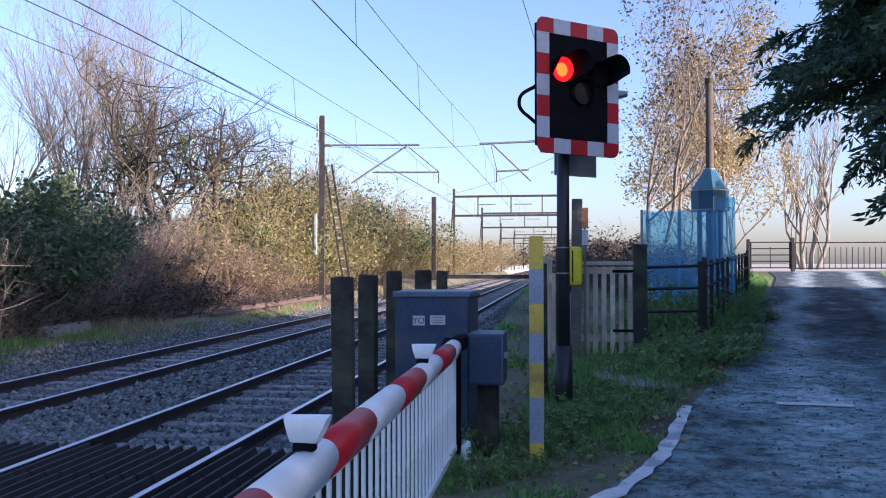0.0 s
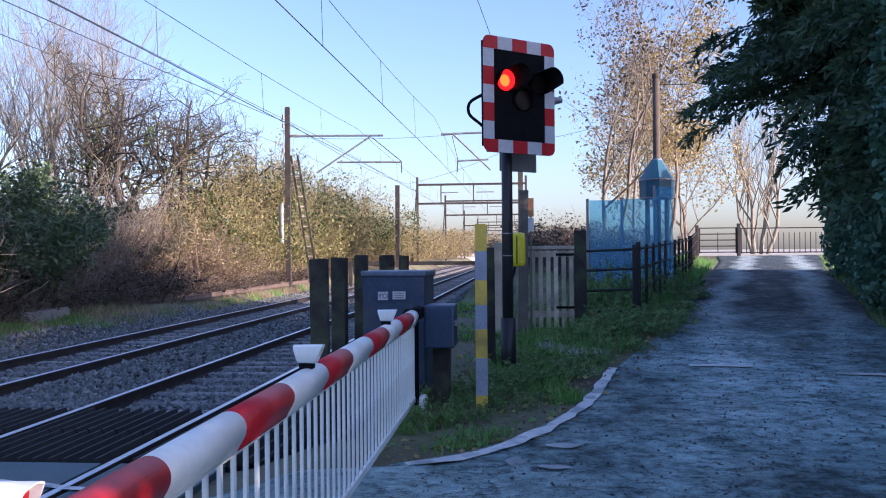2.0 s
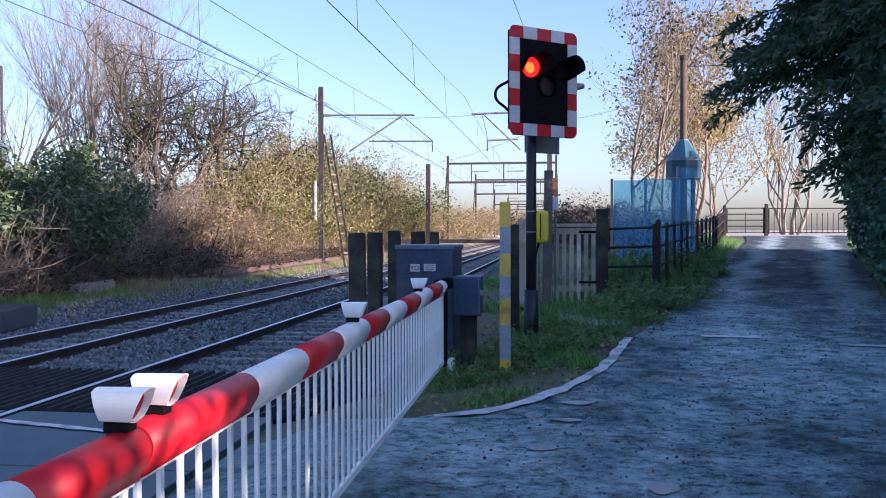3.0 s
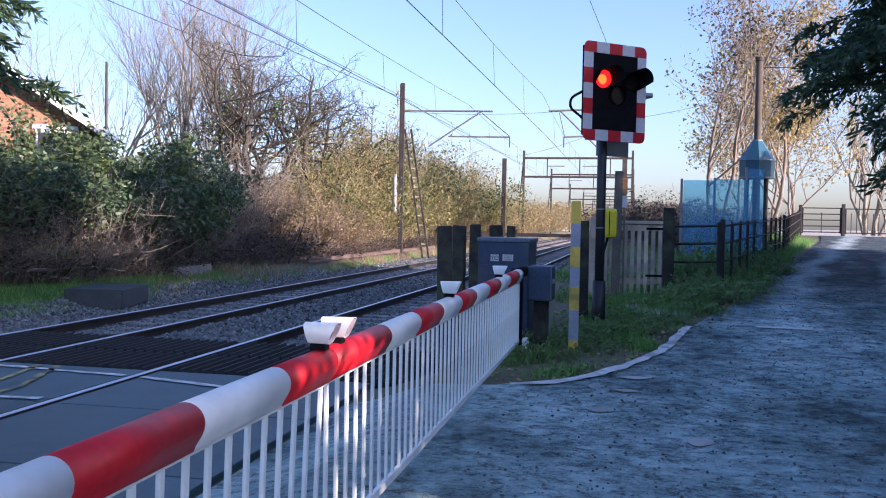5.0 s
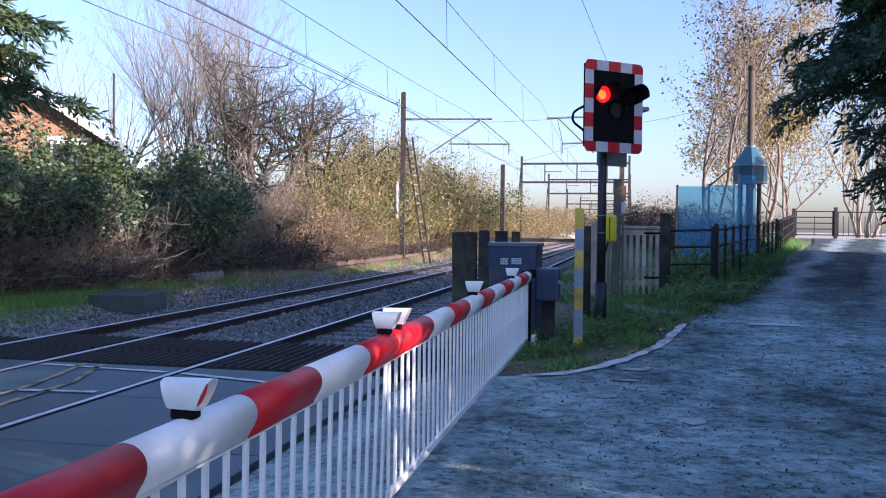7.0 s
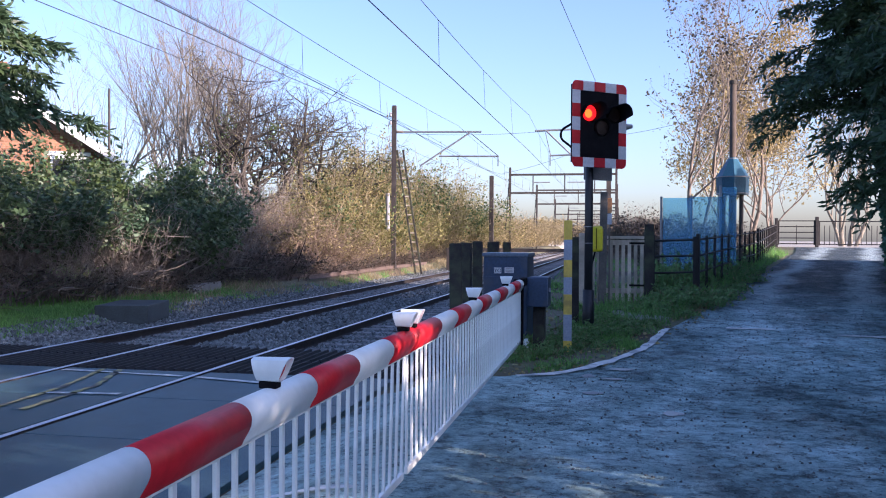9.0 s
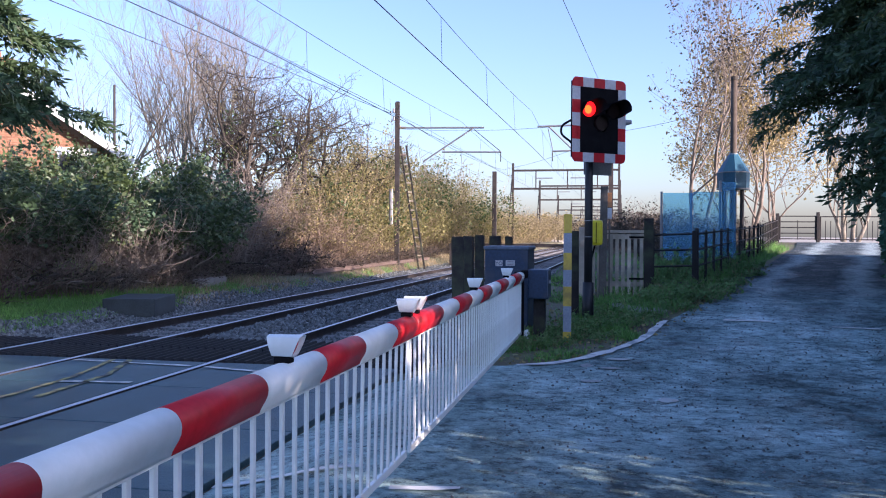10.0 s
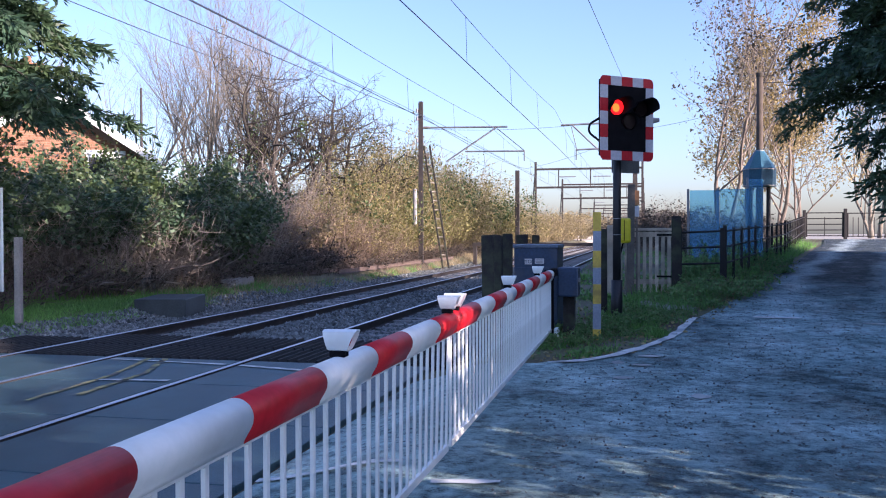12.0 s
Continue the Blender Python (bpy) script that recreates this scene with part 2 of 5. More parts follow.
# pale blue see-through sheet
M_BLUE = mat("blue_sheet", (0.40, 0.72, 0.92), (0.32, 0.62, 0.84), 0.3, 0, 2, 20, 0.05)
_n, _l = M_BLUE.node_tree.nodes, M_BLUE.node_tree.links
_t = _n.new("ShaderNodeBsdfTransparent")
_t.inputs[0].default_value = (0.6, 0.88, 1.0, 1)
_m = _n.new("ShaderNodeMixShader")
_m.inputs[0].default_value = 0.74
_s = _n.new("ShaderNodeBsdfTranslucent")
_s.inputs[0].default_value = (0.45, 0.78, 0.95, 1)
_a = _n.new("ShaderNodeMixShader")
_a.inputs[0].default_value = 0.5
_l.new(_n["Principled BSDF"].outputs[0], _a.inputs[1])
_l.new(_s.outputs[0], _a.inputs[2])
_l.new(_a.outputs[0], _m.inputs[1])
_l.new(_t.outputs[0], _m.inputs[2])
_l.new(_m.outputs[0], _n["Material Output"].inputs[0])
M_BLUESOLID = mat("blue_housing_paint", (0.03, 0.16, 0.24), (0.025, 0.12, 0.18), 0.5, 0.1, 2, 25, 0.1)


# ---- mesh helpers ----
def box(bm, c, s, rz=0.0, bev=0.0, rot=None):
    """A bevelled box of size s round c, turned rz degrees about z (or by rot)."""
    r = bmesh.ops.create_cube(bm, size=1)
    vs = r["verts"]
    m = Matrix.Translation(c) @ (rot.to_4x4() if rot else Matrix.Rotation(radians(rz), 4, "Z")) @ Matrix.Diagonal((*s, 1))
    bmesh.ops.transform(bm, matrix=m, verts=vs)
    if bev:
        es = list({e for v in vs for e in v.link_edges})
        bmesh.ops.bevel(bm, geom=es, offset=bev, segments=2, affect="EDGES", profile=0.6)
    return bm


def rod(bm, p0, p1, r0, r1=None, n=10):
    """A tapered round bar from p0 to p1."""
    p0, p1 = Vector(p0), Vector(p1)
    r1 = r0 if r1 is None else r1
    r = bmesh.ops.create_cone(bm, segments=n, radius1=r0, radius2=r1, depth=(p1 - p0).length, cap_ends=True)
    q = (p1 - p0).to_track_quat("Z", "Y").to_matrix().to_4x4()
    bmesh.ops.transform(bm, matrix=Matrix.Translation((p0 + p1) / 2) @ q, verts=r["verts"])
    return bm


def prism(bm, outline, axis_from, axis_to, to3):
    """An outline (2D) swept between two values; to3(u, v, w) places a point."""
    a = [bm.verts.new(to3(u, v, axis_from)) for u, v in outline]
    b = [bm.verts.new(to3(u, v, axis_to)) for u, v in outline]
    n = len(a)
    bm.faces.new(a[::-1])
    bm.faces.new(b)
    for i in range(n):
        bm.faces.new((a[i], a[(i + 1) % n], b[(i + 1) % n], b[i]))
    return bm


def part(name, bm, material, parent=None, label="", smooth=False, loc=None):
    me = bpy.data.meshes.new(name)
    bmesh.ops.recalc_face_normals(bm, faces=bm.faces[:])
    bm.to_mesh(me)
    bm.free()
    me.materials.append(material)
    if smooth:
        me.polygons.foreach_set("use_smooth", [True] * len(me.polygons))
    ob = new(name, me)
    if parent:
        ob.parent = parent
    if loc:
        ob.location = loc
    if label:
        ob["label"] = label
    return ob


def raw(name, verts, faces, material, parent=None, label="", mats=None, index=None):
    """A mesh object straight from arrays."""
    me = bpy.data.meshes.new(name)
    me.from_pydata(verts, [], faces)
    for m in mats or [material]:
        me.materials.append(m)
    if index is not None:
        me.polygons.foreach_set("material_index", index)
    me.update()
    ob = new(name, me)
    if parent:
        ob.parent = parent
    if label:
        ob["label"] = label
    return ob


def thing(name, label, category, group="", loc=(0, 0, 0), rz=0.0):
    e = new(name)
    e.matrix_basis = pose(*loc, 0, 0, rz)
    return tagged(e, label, category, group)


def smoothstep(a, b, v):
    t = min(1.0, max(0.0, (v - a) / (b - a)))
    return t * t * (3 - 2 * t)


def lerp_table(tab, v):
    return float(np.interp(v, [a for a, _ in tab], [b for _, b in tab]))

# ---- ground ----
RISE = [(-40, 0.06), (0, 0.10), (3, 0.15), (5.5, 0.20), (7, 0.28), (9, 0.40), (12.4, 0.62), (20, 0.95), (36, 1.38), (60, 1.3), (120, 0.6), (400, 0.2)]
BANK = [(-14, 0.12), (5, 0.14), (20, 0.13), (30, 0.14), (46, 0.30), (80, 0.5), (400, 0.4)]
ROAD_L = [(-40, -1.9), (4.9, -1.9), (5.0, -0.42), (5.35, 0.1), (5.9, 0.50), (7.0, 0.95), (8.5, 1.36), (10.5, 2.05), (13.6, 2.9), (20, 4.6), (30, 7.0), (36, 8.1)]
ROAD_R = [(-40, 5.0), (2, 5.0), (9, 5.0), (12.4, 5.4), (14, 5.9), (24.5, 8.6), (33, 11.2), (36, 12.0)]


def height(x, y):
    right = lerp_table(RISE, y)
    left = lerp_table(BANK, y)
    low = -0.22 if y > 5.7 else -0.06
    k = smoothstep(-1.35, -0.75, x) if y > 5.7 else smoothstep(-1.95, -0.95, x)
    k2 = smoothstep(-9.2, -10.6, x)
    z = low + (right - low) * k + (left - low) * k2
    z += smoothstep(-11.6, -14.5, x) * 1.0 * smoothstep(4, 16, y)
    z += 0.025 * noise.noise((x * 0.9, y * 0.9, 0)) * (1 if (x < -9.6 or x > -0.9) else 0)
    return z


def sheet(name, xs_of, ys, dz, material, label, cols=24, kind="structure", category="ground"):
    vs, fs = [], []
    for y in ys:
        x0, x1 = xs_of(y)
        for i in range(cols + 1):
            x = x0 + (x1 - x0) * i / cols
            vs.append((x, y, height(x, y) + dz))
    for j in range(len(ys) - 1):
        for i in range(cols):
            a = j * (cols + 1) + i
            fs.append((a, a + 1, a + cols + 2, a + cols + 1))
    ob = raw(name, vs, fs, material)
    ob.data.polygons.foreach_set("use_smooth", [True] * len(fs))
    return tagged(ob, label, category, kind=kind)


gx = [-900, -300, -120, -60, -40, -30, -24, -20, -18, -16] + [-15 + 0.35 * i for i in range(17)] + [-9.05, -8.5, -5.5, -2.5, -2.0] + [-1.9 + 0.2 * i for i in range(50)] + [8.3, 9, 10, 12, 14, 17, 20, 26, 34, 45, 60, 120, 300, 900]
gy = [-60, -40, -25, -16, -12] + [-10 + 0.5 * i for i in range(31)] + [5.65, 5.8] + [6 + 0.4 * i for i in range(80)] + [38 + 2 * i for i in range(26)] + [95, 110, 130, 160, 200, 300, 500, 900, 1600]
gvs = [(x, y, height(x, y)) for y in gy for x in gx]
nx = len(gx)
gfs = [(j * nx + i, j * nx + i + 1, (j + 1) * nx + i + 1, (j + 1) * nx + i) for j in range(len(gy) - 1) for i in range(nx - 1)]
gidx = [2 if gx[i] < -9.5 and gx[i] > -14 and 3 < gy[j] < 15.5 else 1 if (gy[j] > 38 and gx[i] > 1.5) or gx[i] < -30 or gy[j] > 150 else 0 for j in range(len(gy) - 1) for i in range(nx - 1)]
ground = raw("ground", gvs, gfs, M_GRASS, mats=[M_GRASS, M_FIELD, M_LAWN], index=gidx)
ground.data.polygons.foreach_set("use_smooth", [True] * len(gfs))
tagged(ground, "rough winter grass and bare soil running out to fields", "ground", kind="structure")

road_ys = [-40, -30, -20, -14] + [-12 + 0.25 * i for i in range(193)]
road = sheet("road", lambda y: (lerp_table(ROAD_L, y), lerp_table(ROAD_R, y)), road_ys, 0.022, M_ROAD, "worn grey asphalt lane with gravel, climbing gently to a gate", 40, category="road")

bed_ys = [5.7 + 0.5 * i for i in range(70)] + [41 + 4 * i for i in range(70)]
sheet("track_bed", lambda y: (-9.3, -1.05), bed_ys, 0.03, M_BALLAST, "dark stone ballast bed under two railway tracks", 30, category="track bed")

# ---- crossing deck: panels between and beside the rails ----
RAILS = (-2.9, -4.405, -6.35, -7.855)
DECK = [(-2.82, -1.95), (-4.325, -2.98), (-6.27, -4.485), (-7.775, -6.43), (-9.3, -7.935)]
for a, b in DECK:
    w = b - a
    for k in range(9):
        y0 = -10.5 + 1.8 * k
        bm = box(bmesh.new(), ((a + b) / 2, y0 + 0.9, -0.055), (w, 1.785, 0.10), bev=0.008)
        tagged(part("crossing_panel", bm, M_DECK), "dark rubber-asphalt level crossing panel between rails", "crossing panel", "crossing deck", "structure")

# ---- tracks ----
RAIL_PROFILE = [(-0.07, -0.155), (0.07, -0.155), (0.07, -0.14), (0.012, -0.125), (0.012, -0.045), (0.036, -0.035), (0.036, -0.004), (0.030, 0.0), (-0.030, 0.0), (-0.036, -0.004), (-0.036, -0.035), (-0.012, -0.045), (-0.012, -0.125), (-0.07, -0.14)]


def rail(parent, x, y0, y1, z=0.0, top=True, material=None):
    bm = prism(bmesh.new(), RAIL_PROFILE, y0, y1, lambda u, v, w: (x + u, w, z + v))
    ob = part("rail", bm, material or M_RAIL, parent)
    if top:
        bm = prism(bmesh.new(), [(-0.032, -0.004), (0.032, -0.004), (0.031, 0.001), (0.022, 0.006), (0.008, 0.009), (-0.008, 0.009), (-0.022, 0.006), (-0.031, 0.001)], y0, y1, lambda u, v, w: (x + u, w, z + v))
        rs = part("running_surface", bm, M_RAILTOP, ob, "polished bright rail head")


bm = bmesh.new()
box(bm, (0, 0, 0), (2.5, 0.26, 0.16), bev=0.02)
sleeper_src = part("sleeper", bm, M_SLEEPER)
sleeper_mesh = sleeper_src.data
bpy.data.objects.remove(sleeper_src)
for k, (xa, xb) in enumerate(((RAILS[0], RAILS[1]), (RAILS[2], RAILS[3]))):
    tr = thing("railway_track", "steel rails on concrete sleepers in stone ballast", "railway track", "railway tracks")
    tagged(tr, kind="structure")
    for x in (xa, xb):
        rail(tr, x, -10.5, 320)
    for i in range(150):
        s = new("sleeper", sleeper_mesh)
        s.parent = tr
        s.location = ((xa + xb) / 2, 6.1 + 0.65 * i, -0.215 + 0.01 * random.uniform(-1, 1))


# toothed timber guards laid beside the deck, between and beside the rails
M_GUARD = mat("black_guard_timber", (0.022, 0.024, 0.026), (0.012, 0.013, 0.014), 0.7, 0, 5, 40, 0.4)
guard_bm = bmesh.new()
prism(guard_bm, [(-0.055, -0.06), (0.055, -0.06), (0.012, 0.075), (-0.012, 0.075)], -0.5, 0.5, lambda u, v, w: (u, w, v))
guard_src = part("guard_slat", guard_bm, M_GUARD)
guard_mesh = guard_src.data
bpy.data.objects.remove(guard_src)
for xa, xb, ya, yb in ((-4.33, -2.98, 5.72, 8.1), (-6.27, -4.49, 5.72, 8.1), (-7.78, -6.43, 5.72, 8.1), (-9.2, -7.94, 5.72, 7.6), (-2.82, -1.6, 5.72, 8.1)):
    gd = thing("trespass_guard", "black toothed timber guard laid beside the crossing deck", "guard", "trespass guards", ((xa + xb) / 2, ya, 0))
    part("frame", box(bmesh.new(), (0, (yb - ya) / 2, -0.13), (xb - xa - 0.04, yb - ya, 0.05)), M_GUARD, gd)
    count = int((xb - xa - 0.08) / 0.135)
    for i in range(count + 1):
        for k in range(2):
            sl_ = new("guard_slat", guard_mesh)
            sl_.parent = gd
            sl_.location = (-(xb - xa - 0.16) / 2 + i * (xb - xa - 0.16) / count, (yb - ya) * (0.25 + 0.5 * k), -0.06)
            sl_.scale = (1, (yb - ya) / 2 - 0.04, 1)


def stones(name, count, x0, x1, y0, y1, size, top, skip_rails=True, seed=1, parent=None):
    """Loose angular stones, joined into one mesh."""
    rng = np.random.default_rng(seed)
    u = rng.random(count)
    ys = y0 + (y1 - y0) * u ** 1.8
    xs = x0 + (x1 - x0) * rng.random(count)
    if skip_rails:
        keep = np.ones(count, bool)
        for r in RAILS:
            keep &= np.abs(xs - r) > 0.09
        xs, ys = xs[keep], ys[keep]
    n = len(xs)
    base = np.array([(1, 0, 0), (-1, 0, 0), (0, 1, 0), (0, -1, 0), (0, 0, 1), (0, 0, -1)], float)
    tri = np.array([(0, 2, 4), (2, 1, 4), (1, 3, 4), (3, 0, 4), (2, 0, 5), (1, 2, 5), (3, 1, 5), (0, 3, 5)])
    s = size * (0.5 + rng.random((n, 1, 1)))
    v = base[None] * s * (0.6 + 0.8 * rng.random((n, 6, 1))) + rng.normal(0, size * 0.18, (n, 6, 3))
    ang = rng.random(n) * 6.283
    c, sn = np.cos(ang)[:, None], np.sin(ang)[:, None]
    v = np.stack((v[..., 0] * c - v[..., 1] * sn, v[..., 0] * sn + v[..., 1] * c, v[..., 2] * 0.8), -1)
    zs = np.array([top(x, y) for x, y in zip(xs, ys)])
    v += np.stack((xs, ys, zs), -1)[:, None, :]
    f = (tri[None] + 6 * np.arange(n)[:, None, None]).reshape(-1, 3)
    ob = raw(name, v.reshape(-1, 3).tolist(), f.tolist(), M_STONE)
    return ob


tagged(stones("ballast_stones", 46000, -9.6, -1.05, 7.9, 48, 0.038, lambda x, y: height(x, y) + 0.045 + 0.05 * (abs(x + 5.38) < 0.8) + 0.03 * random.random()), "loose dark grey ballast stones along the tracks", "ballast", kind="stuff")
tagged(stones("verge_ballast", 9500, -10.1, -8.9, 5.9, 26, 0.045, lambda x, y: height(x, y) + 0.02, False, 2), "grey stones at the edge of the grass bank", "ballast", kind="stuff")
tagged(stones("road_gravel", 4200, -0.3, 5.0, -2.5, 13, 0.010, lambda x, y: height(x, y) + 0.025, False, 3), "scattered fine gravel on the worn asphalt", "gravel", kind="stuff")

# ---- barriers ----
BZ = 1.125


def boom(name, x0, bounds, turn, last_red, label, lamps, n_bars, swing=0.0):
    """A striped boom along y with its skirt; bounds are the ends of its bands."""
    y0 = bounds[0]
    th = thing(name, label, "barrier", "crossing barriers", (x0, y0, BZ), turn)
    # rounded over the top, drawn in to a narrow foot that carries the skirt
    prof = [(0.056 * math.cos(math.pi * i / 14), 0.052 * math.sin(math.pi * i / 14)) for i in range(15)]
    low = [(0.054, -0.018), (0.046, -0.036), (0.036, -0.052), (0.028, -0.066), (0.024, -0.078)]
    prof = prof + [(-u, v) for u, v in low] + low[::-1]
    m = len(bounds) - 1
    for i in range(m):
        red = ((m - 1 - i) % 2 == 0) == last_red
        bm = prism(bmesh.new(), prof, bounds[i] - y0, bounds[i + 1] - y0, lambda u, v, w: (u, w, v))
        ob = part("red_band" if red else "white_band", bm, M_RED if red else M_WHITE, th)
        ob.data.polygons.foreach_set("use_smooth", [len(q.vertices) == 4 for q in ob.data.polygons])
    # skirt: hanging bars, strap under the boom and bottom rail
    length = bounds[-1] - y0
    part("skirt_hanger", box(bmesh.new(), (0.0, length / 2, -0.082), (0.034, length - 0.02, 0.016), bev=0.003), M_WHITE, th)
    part("bottom_rail", box(bmesh.new(), (0.0, length / 2 - 0.03 * swing, -0.735), (0.022, length - 0.03 - 0.06 * swing, 0.042), bev=0.004), M_WHITE, th)
    src = part("skirt_bar", box(bmesh.new(), (0, 0, 0), (0.014, 0.024, 0.66), bev=0.003), M_WHITE, th)
    for i in range(n_bars):
        ob = src if i == 0 else new("skirt_bar", src.data)
        ob.parent = th
        ob.location = (0, 0.03 + i * (length - 0.06) / (n_bars - 1), -0.40)
        lean = 0.10 * max(0.0, 1 - (n_bars - 1 - i) / 14) * swing
        ob.location.y -= 0.33 * lean
        ob.rotation_euler = (-lean + random.uniform(-0.006, 0.006), 0, 0)
    for y in lamps:
        lamp = part("lamp_housing", lamp_body(), M_WHITE, th, "white hooded barrier lamp", loc=(0, y - y0, 0.112))
        lamp.scale = (0.74, 0.8, 0.82)
        bm = bmesh.new()
        vs = [bm.verts.new((0.05 + 0.36 * 0.043 * math.sin(a), 0.043 * math.cos(a), 0.043 * math.sin(a))) for a in (2 * math.pi * i / 20 for i in range(20))]
        bm.faces.new(vs)
        part("lens", bm, M_LENS, lamp, "red lens")
        part("lamp_foot", box(bmesh.new(), (-0.005, 0, -0.062), (0.085, 0.06, 0.03), bev=0.006), M_BLACK, lamp)
    return th


def lamp_body():
    """A hood: wide at the top, cut back below, open towards the road."""
    bm = bmesh.new()
    n = 24

    def ring(x0, slope, r, squash=1.0):
        out = []
        for i in range(n):
            a = 2 * math.pi * i / n
            c, s_ = math.cos(a), math.sin(a)
            k = 1 / max(abs(c), abs(s_)) ** 0.45
            y, z = r * c * k * squash, r * s_ * k
            out.append(bm.verts.new((x0 + slope * z, y, z)))
        return out
    rings = [ring(-0.066, -0.32, 0.049), ring(0.074, 0.5, 0.051), ring(0.074, 0.5, 0.046), ring(0.045, 0.36, 0.043)]
    bm.faces.new(rings[0])
    for ra, rb in zip(rings, rings[1:]):
        for i in range(n):
            bm.faces.new((ra[i], ra[(i + 1) % n], rb[(i + 1) % n], rb[i]))
    bm.faces.new(rings[-1][::-1])
    return bm


far_bounds = [0.10, 0.90, 1.52, 2.13, 2.75, 3.35, 4.0, 4.66, 5.34, 6.05, 6.5]
near_bounds = [-3.35 - 0.6 * k for k in range(10, 0, -1)] + [-3.35, -2.76, -2.16, -1.55, -0.99, -0.39, 0.085]
boom("barrier", -0.475, far_bounds, 0.55, False, "red and white striped barrier boom with white skirt, lowered", (0.25, 2.58, 4.90), 50)
boom("barrier", -0.455, near_bounds, 0.1, True, "red and white striped barrier boom with white skirt, lowered", (0.045, -1.87, -4.0), 73, 1.0)

# barrier machine at the hinge of the far boom
mc = thing("barrier_machine", "dark blue-grey barrier machine on a plinth beside the boom", "barrier machine", "", (-0.40, 6.62, 0.24))
part("plinth", box(bmesh.new(), (0.07, 0.26, 0.27), (0.15, 0.22, 0.62), bev=0.02), M_OLDWOOD, mc, "dark plinth")
part("casing", box(bmesh.new(), (0.07, 0.2, 0.77), (0.27, 0.40, 0.38), bev=0.02), M_CAB, mc, "slate blue steel casing")
part("door_edge", box(bmesh.new(), (0.195, -0.005, 0.77), (0.014, 0.02, 0.34), bev=0.003), M_CABTOP, mc, "pale edge strip")
part("handle", box(bmesh.new(), (0.215, 0.05, 0.80), (0.03, 0.03, 0.05), bev=0.006), M_GALV, mc)
part("boom_arm", box(bmesh.new(), (-0.11, -0.06, 0.90), (0.09, 0.36, 0.10), bev=0.02), M_BLACK, mc, "black boom bracket")
part("counterweight", box(bmesh.new(), (-0.19, -0.08, 0.66), (0.09, 0.22, 0.52), bev=0.02, rot=Euler((radians(14), 0, 0)).to_matrix()), M_BLACK, mc, "black side arm")
part("end_bracket", box(bmesh.new(), (-0.125, -0.09, 0.50), (0.05, 0.05, 0.80), bev=0.008), M_BLACK, mc, "black upright at the boom's end")
part("skirt_bracket", box(bmesh.new(), (-0.06, -0.12, 0.13), (0.06, 0.16, 0.12), bev=0.025), M_WHITE, mc, "white skirt bracket")

# ---- road traffic light ----
ANG = 40.0
sg = thing("crossing_signal", "black signal board with red and white border and lit red lamp", "traffic signal", "", (0.375, 8.385, 0.0), ANG)
W, H2, ZC = 0.98, 1.22, 3.325
bm = box(bmesh.new(), (0, 0.0, ZC), (W, 0.03, H2))
es = [e for e in bm.edges if abs((e.verts[0].co - e.verts[1].co).y) > 0.01]
bmesh.ops.bevel(bm, geom=es, offset=0.06, segments=5, affect="EDGES")
part("backboard", bm, M_BLACK, sg, "matt black backboard")


def border_tile(cx, cz, sx, sz, red, corner=None):
    bm = bmesh.new()
    pts = []
    if corner:
        sgx, sgz = corner
        r = 0.075
        ox, oz = cx + sgx * sx / 2, cz + sgz * sz / 2
        pts = [(cx - sgx * sx / 2, cz - sgz * sz / 2), (ox, cz - sgz * sz / 2)]
        for k in range(7):
            a = math.pi / 2 * k / 6
            pts.append((ox - sgx * r + sgx * r * math.cos(a), oz - sgz * r + sgz * r * math.sin(a)))
        pts.append((cx - sgx * sx / 2, oz))
    else:
        pts = [(cx - sx / 2, cz - sz / 2), (cx + sx / 2, cz - sz / 2), (cx + sx / 2, cz + sz / 2), (cx - sx / 2, cz + sz / 2)]
    prism(bm, pts, -0.0215, -0.015, lambda u, v, w: (u, w, v))
    part("border_tile", bm, M_RED if red else M_SIGNWHITE, sg, "red reflective tile" if red else "white reflective tile")


M_SIGNWHITE = mat("white_reflective", (0.62, 0.64, 0.66), (0.54, 0.56, 0.58), 0.45, 0, 3, 30, 0.03)
cw = (W - 2 * 0.19) / 3
for sx in (-1, 1):
    for sz in (-1, 1):
        border_tile(sx * (W / 2 - 0.095), ZC + sz * (H2 / 2 - 0.0675), 0.19, 0.135, True, (sx, sz))
for sz in (-1, 1):
    for i in range(3):
        border_tile(-W / 2 + 0.19 + cw * (i + 0.5), ZC + sz * (H2 / 2 - 0.0675), cw - 0.002, 0.135, i == 1)
ch = (H2 - 0.27) / 5
for sx in (-1, 1):
    for i in range(5):
        border_tile(sx * (W / 2 - 0.07), ZC - H2 / 2 + 0.135 + ch * (i + 0.5), 0.14, ch - 0.002, i in (1, 3))


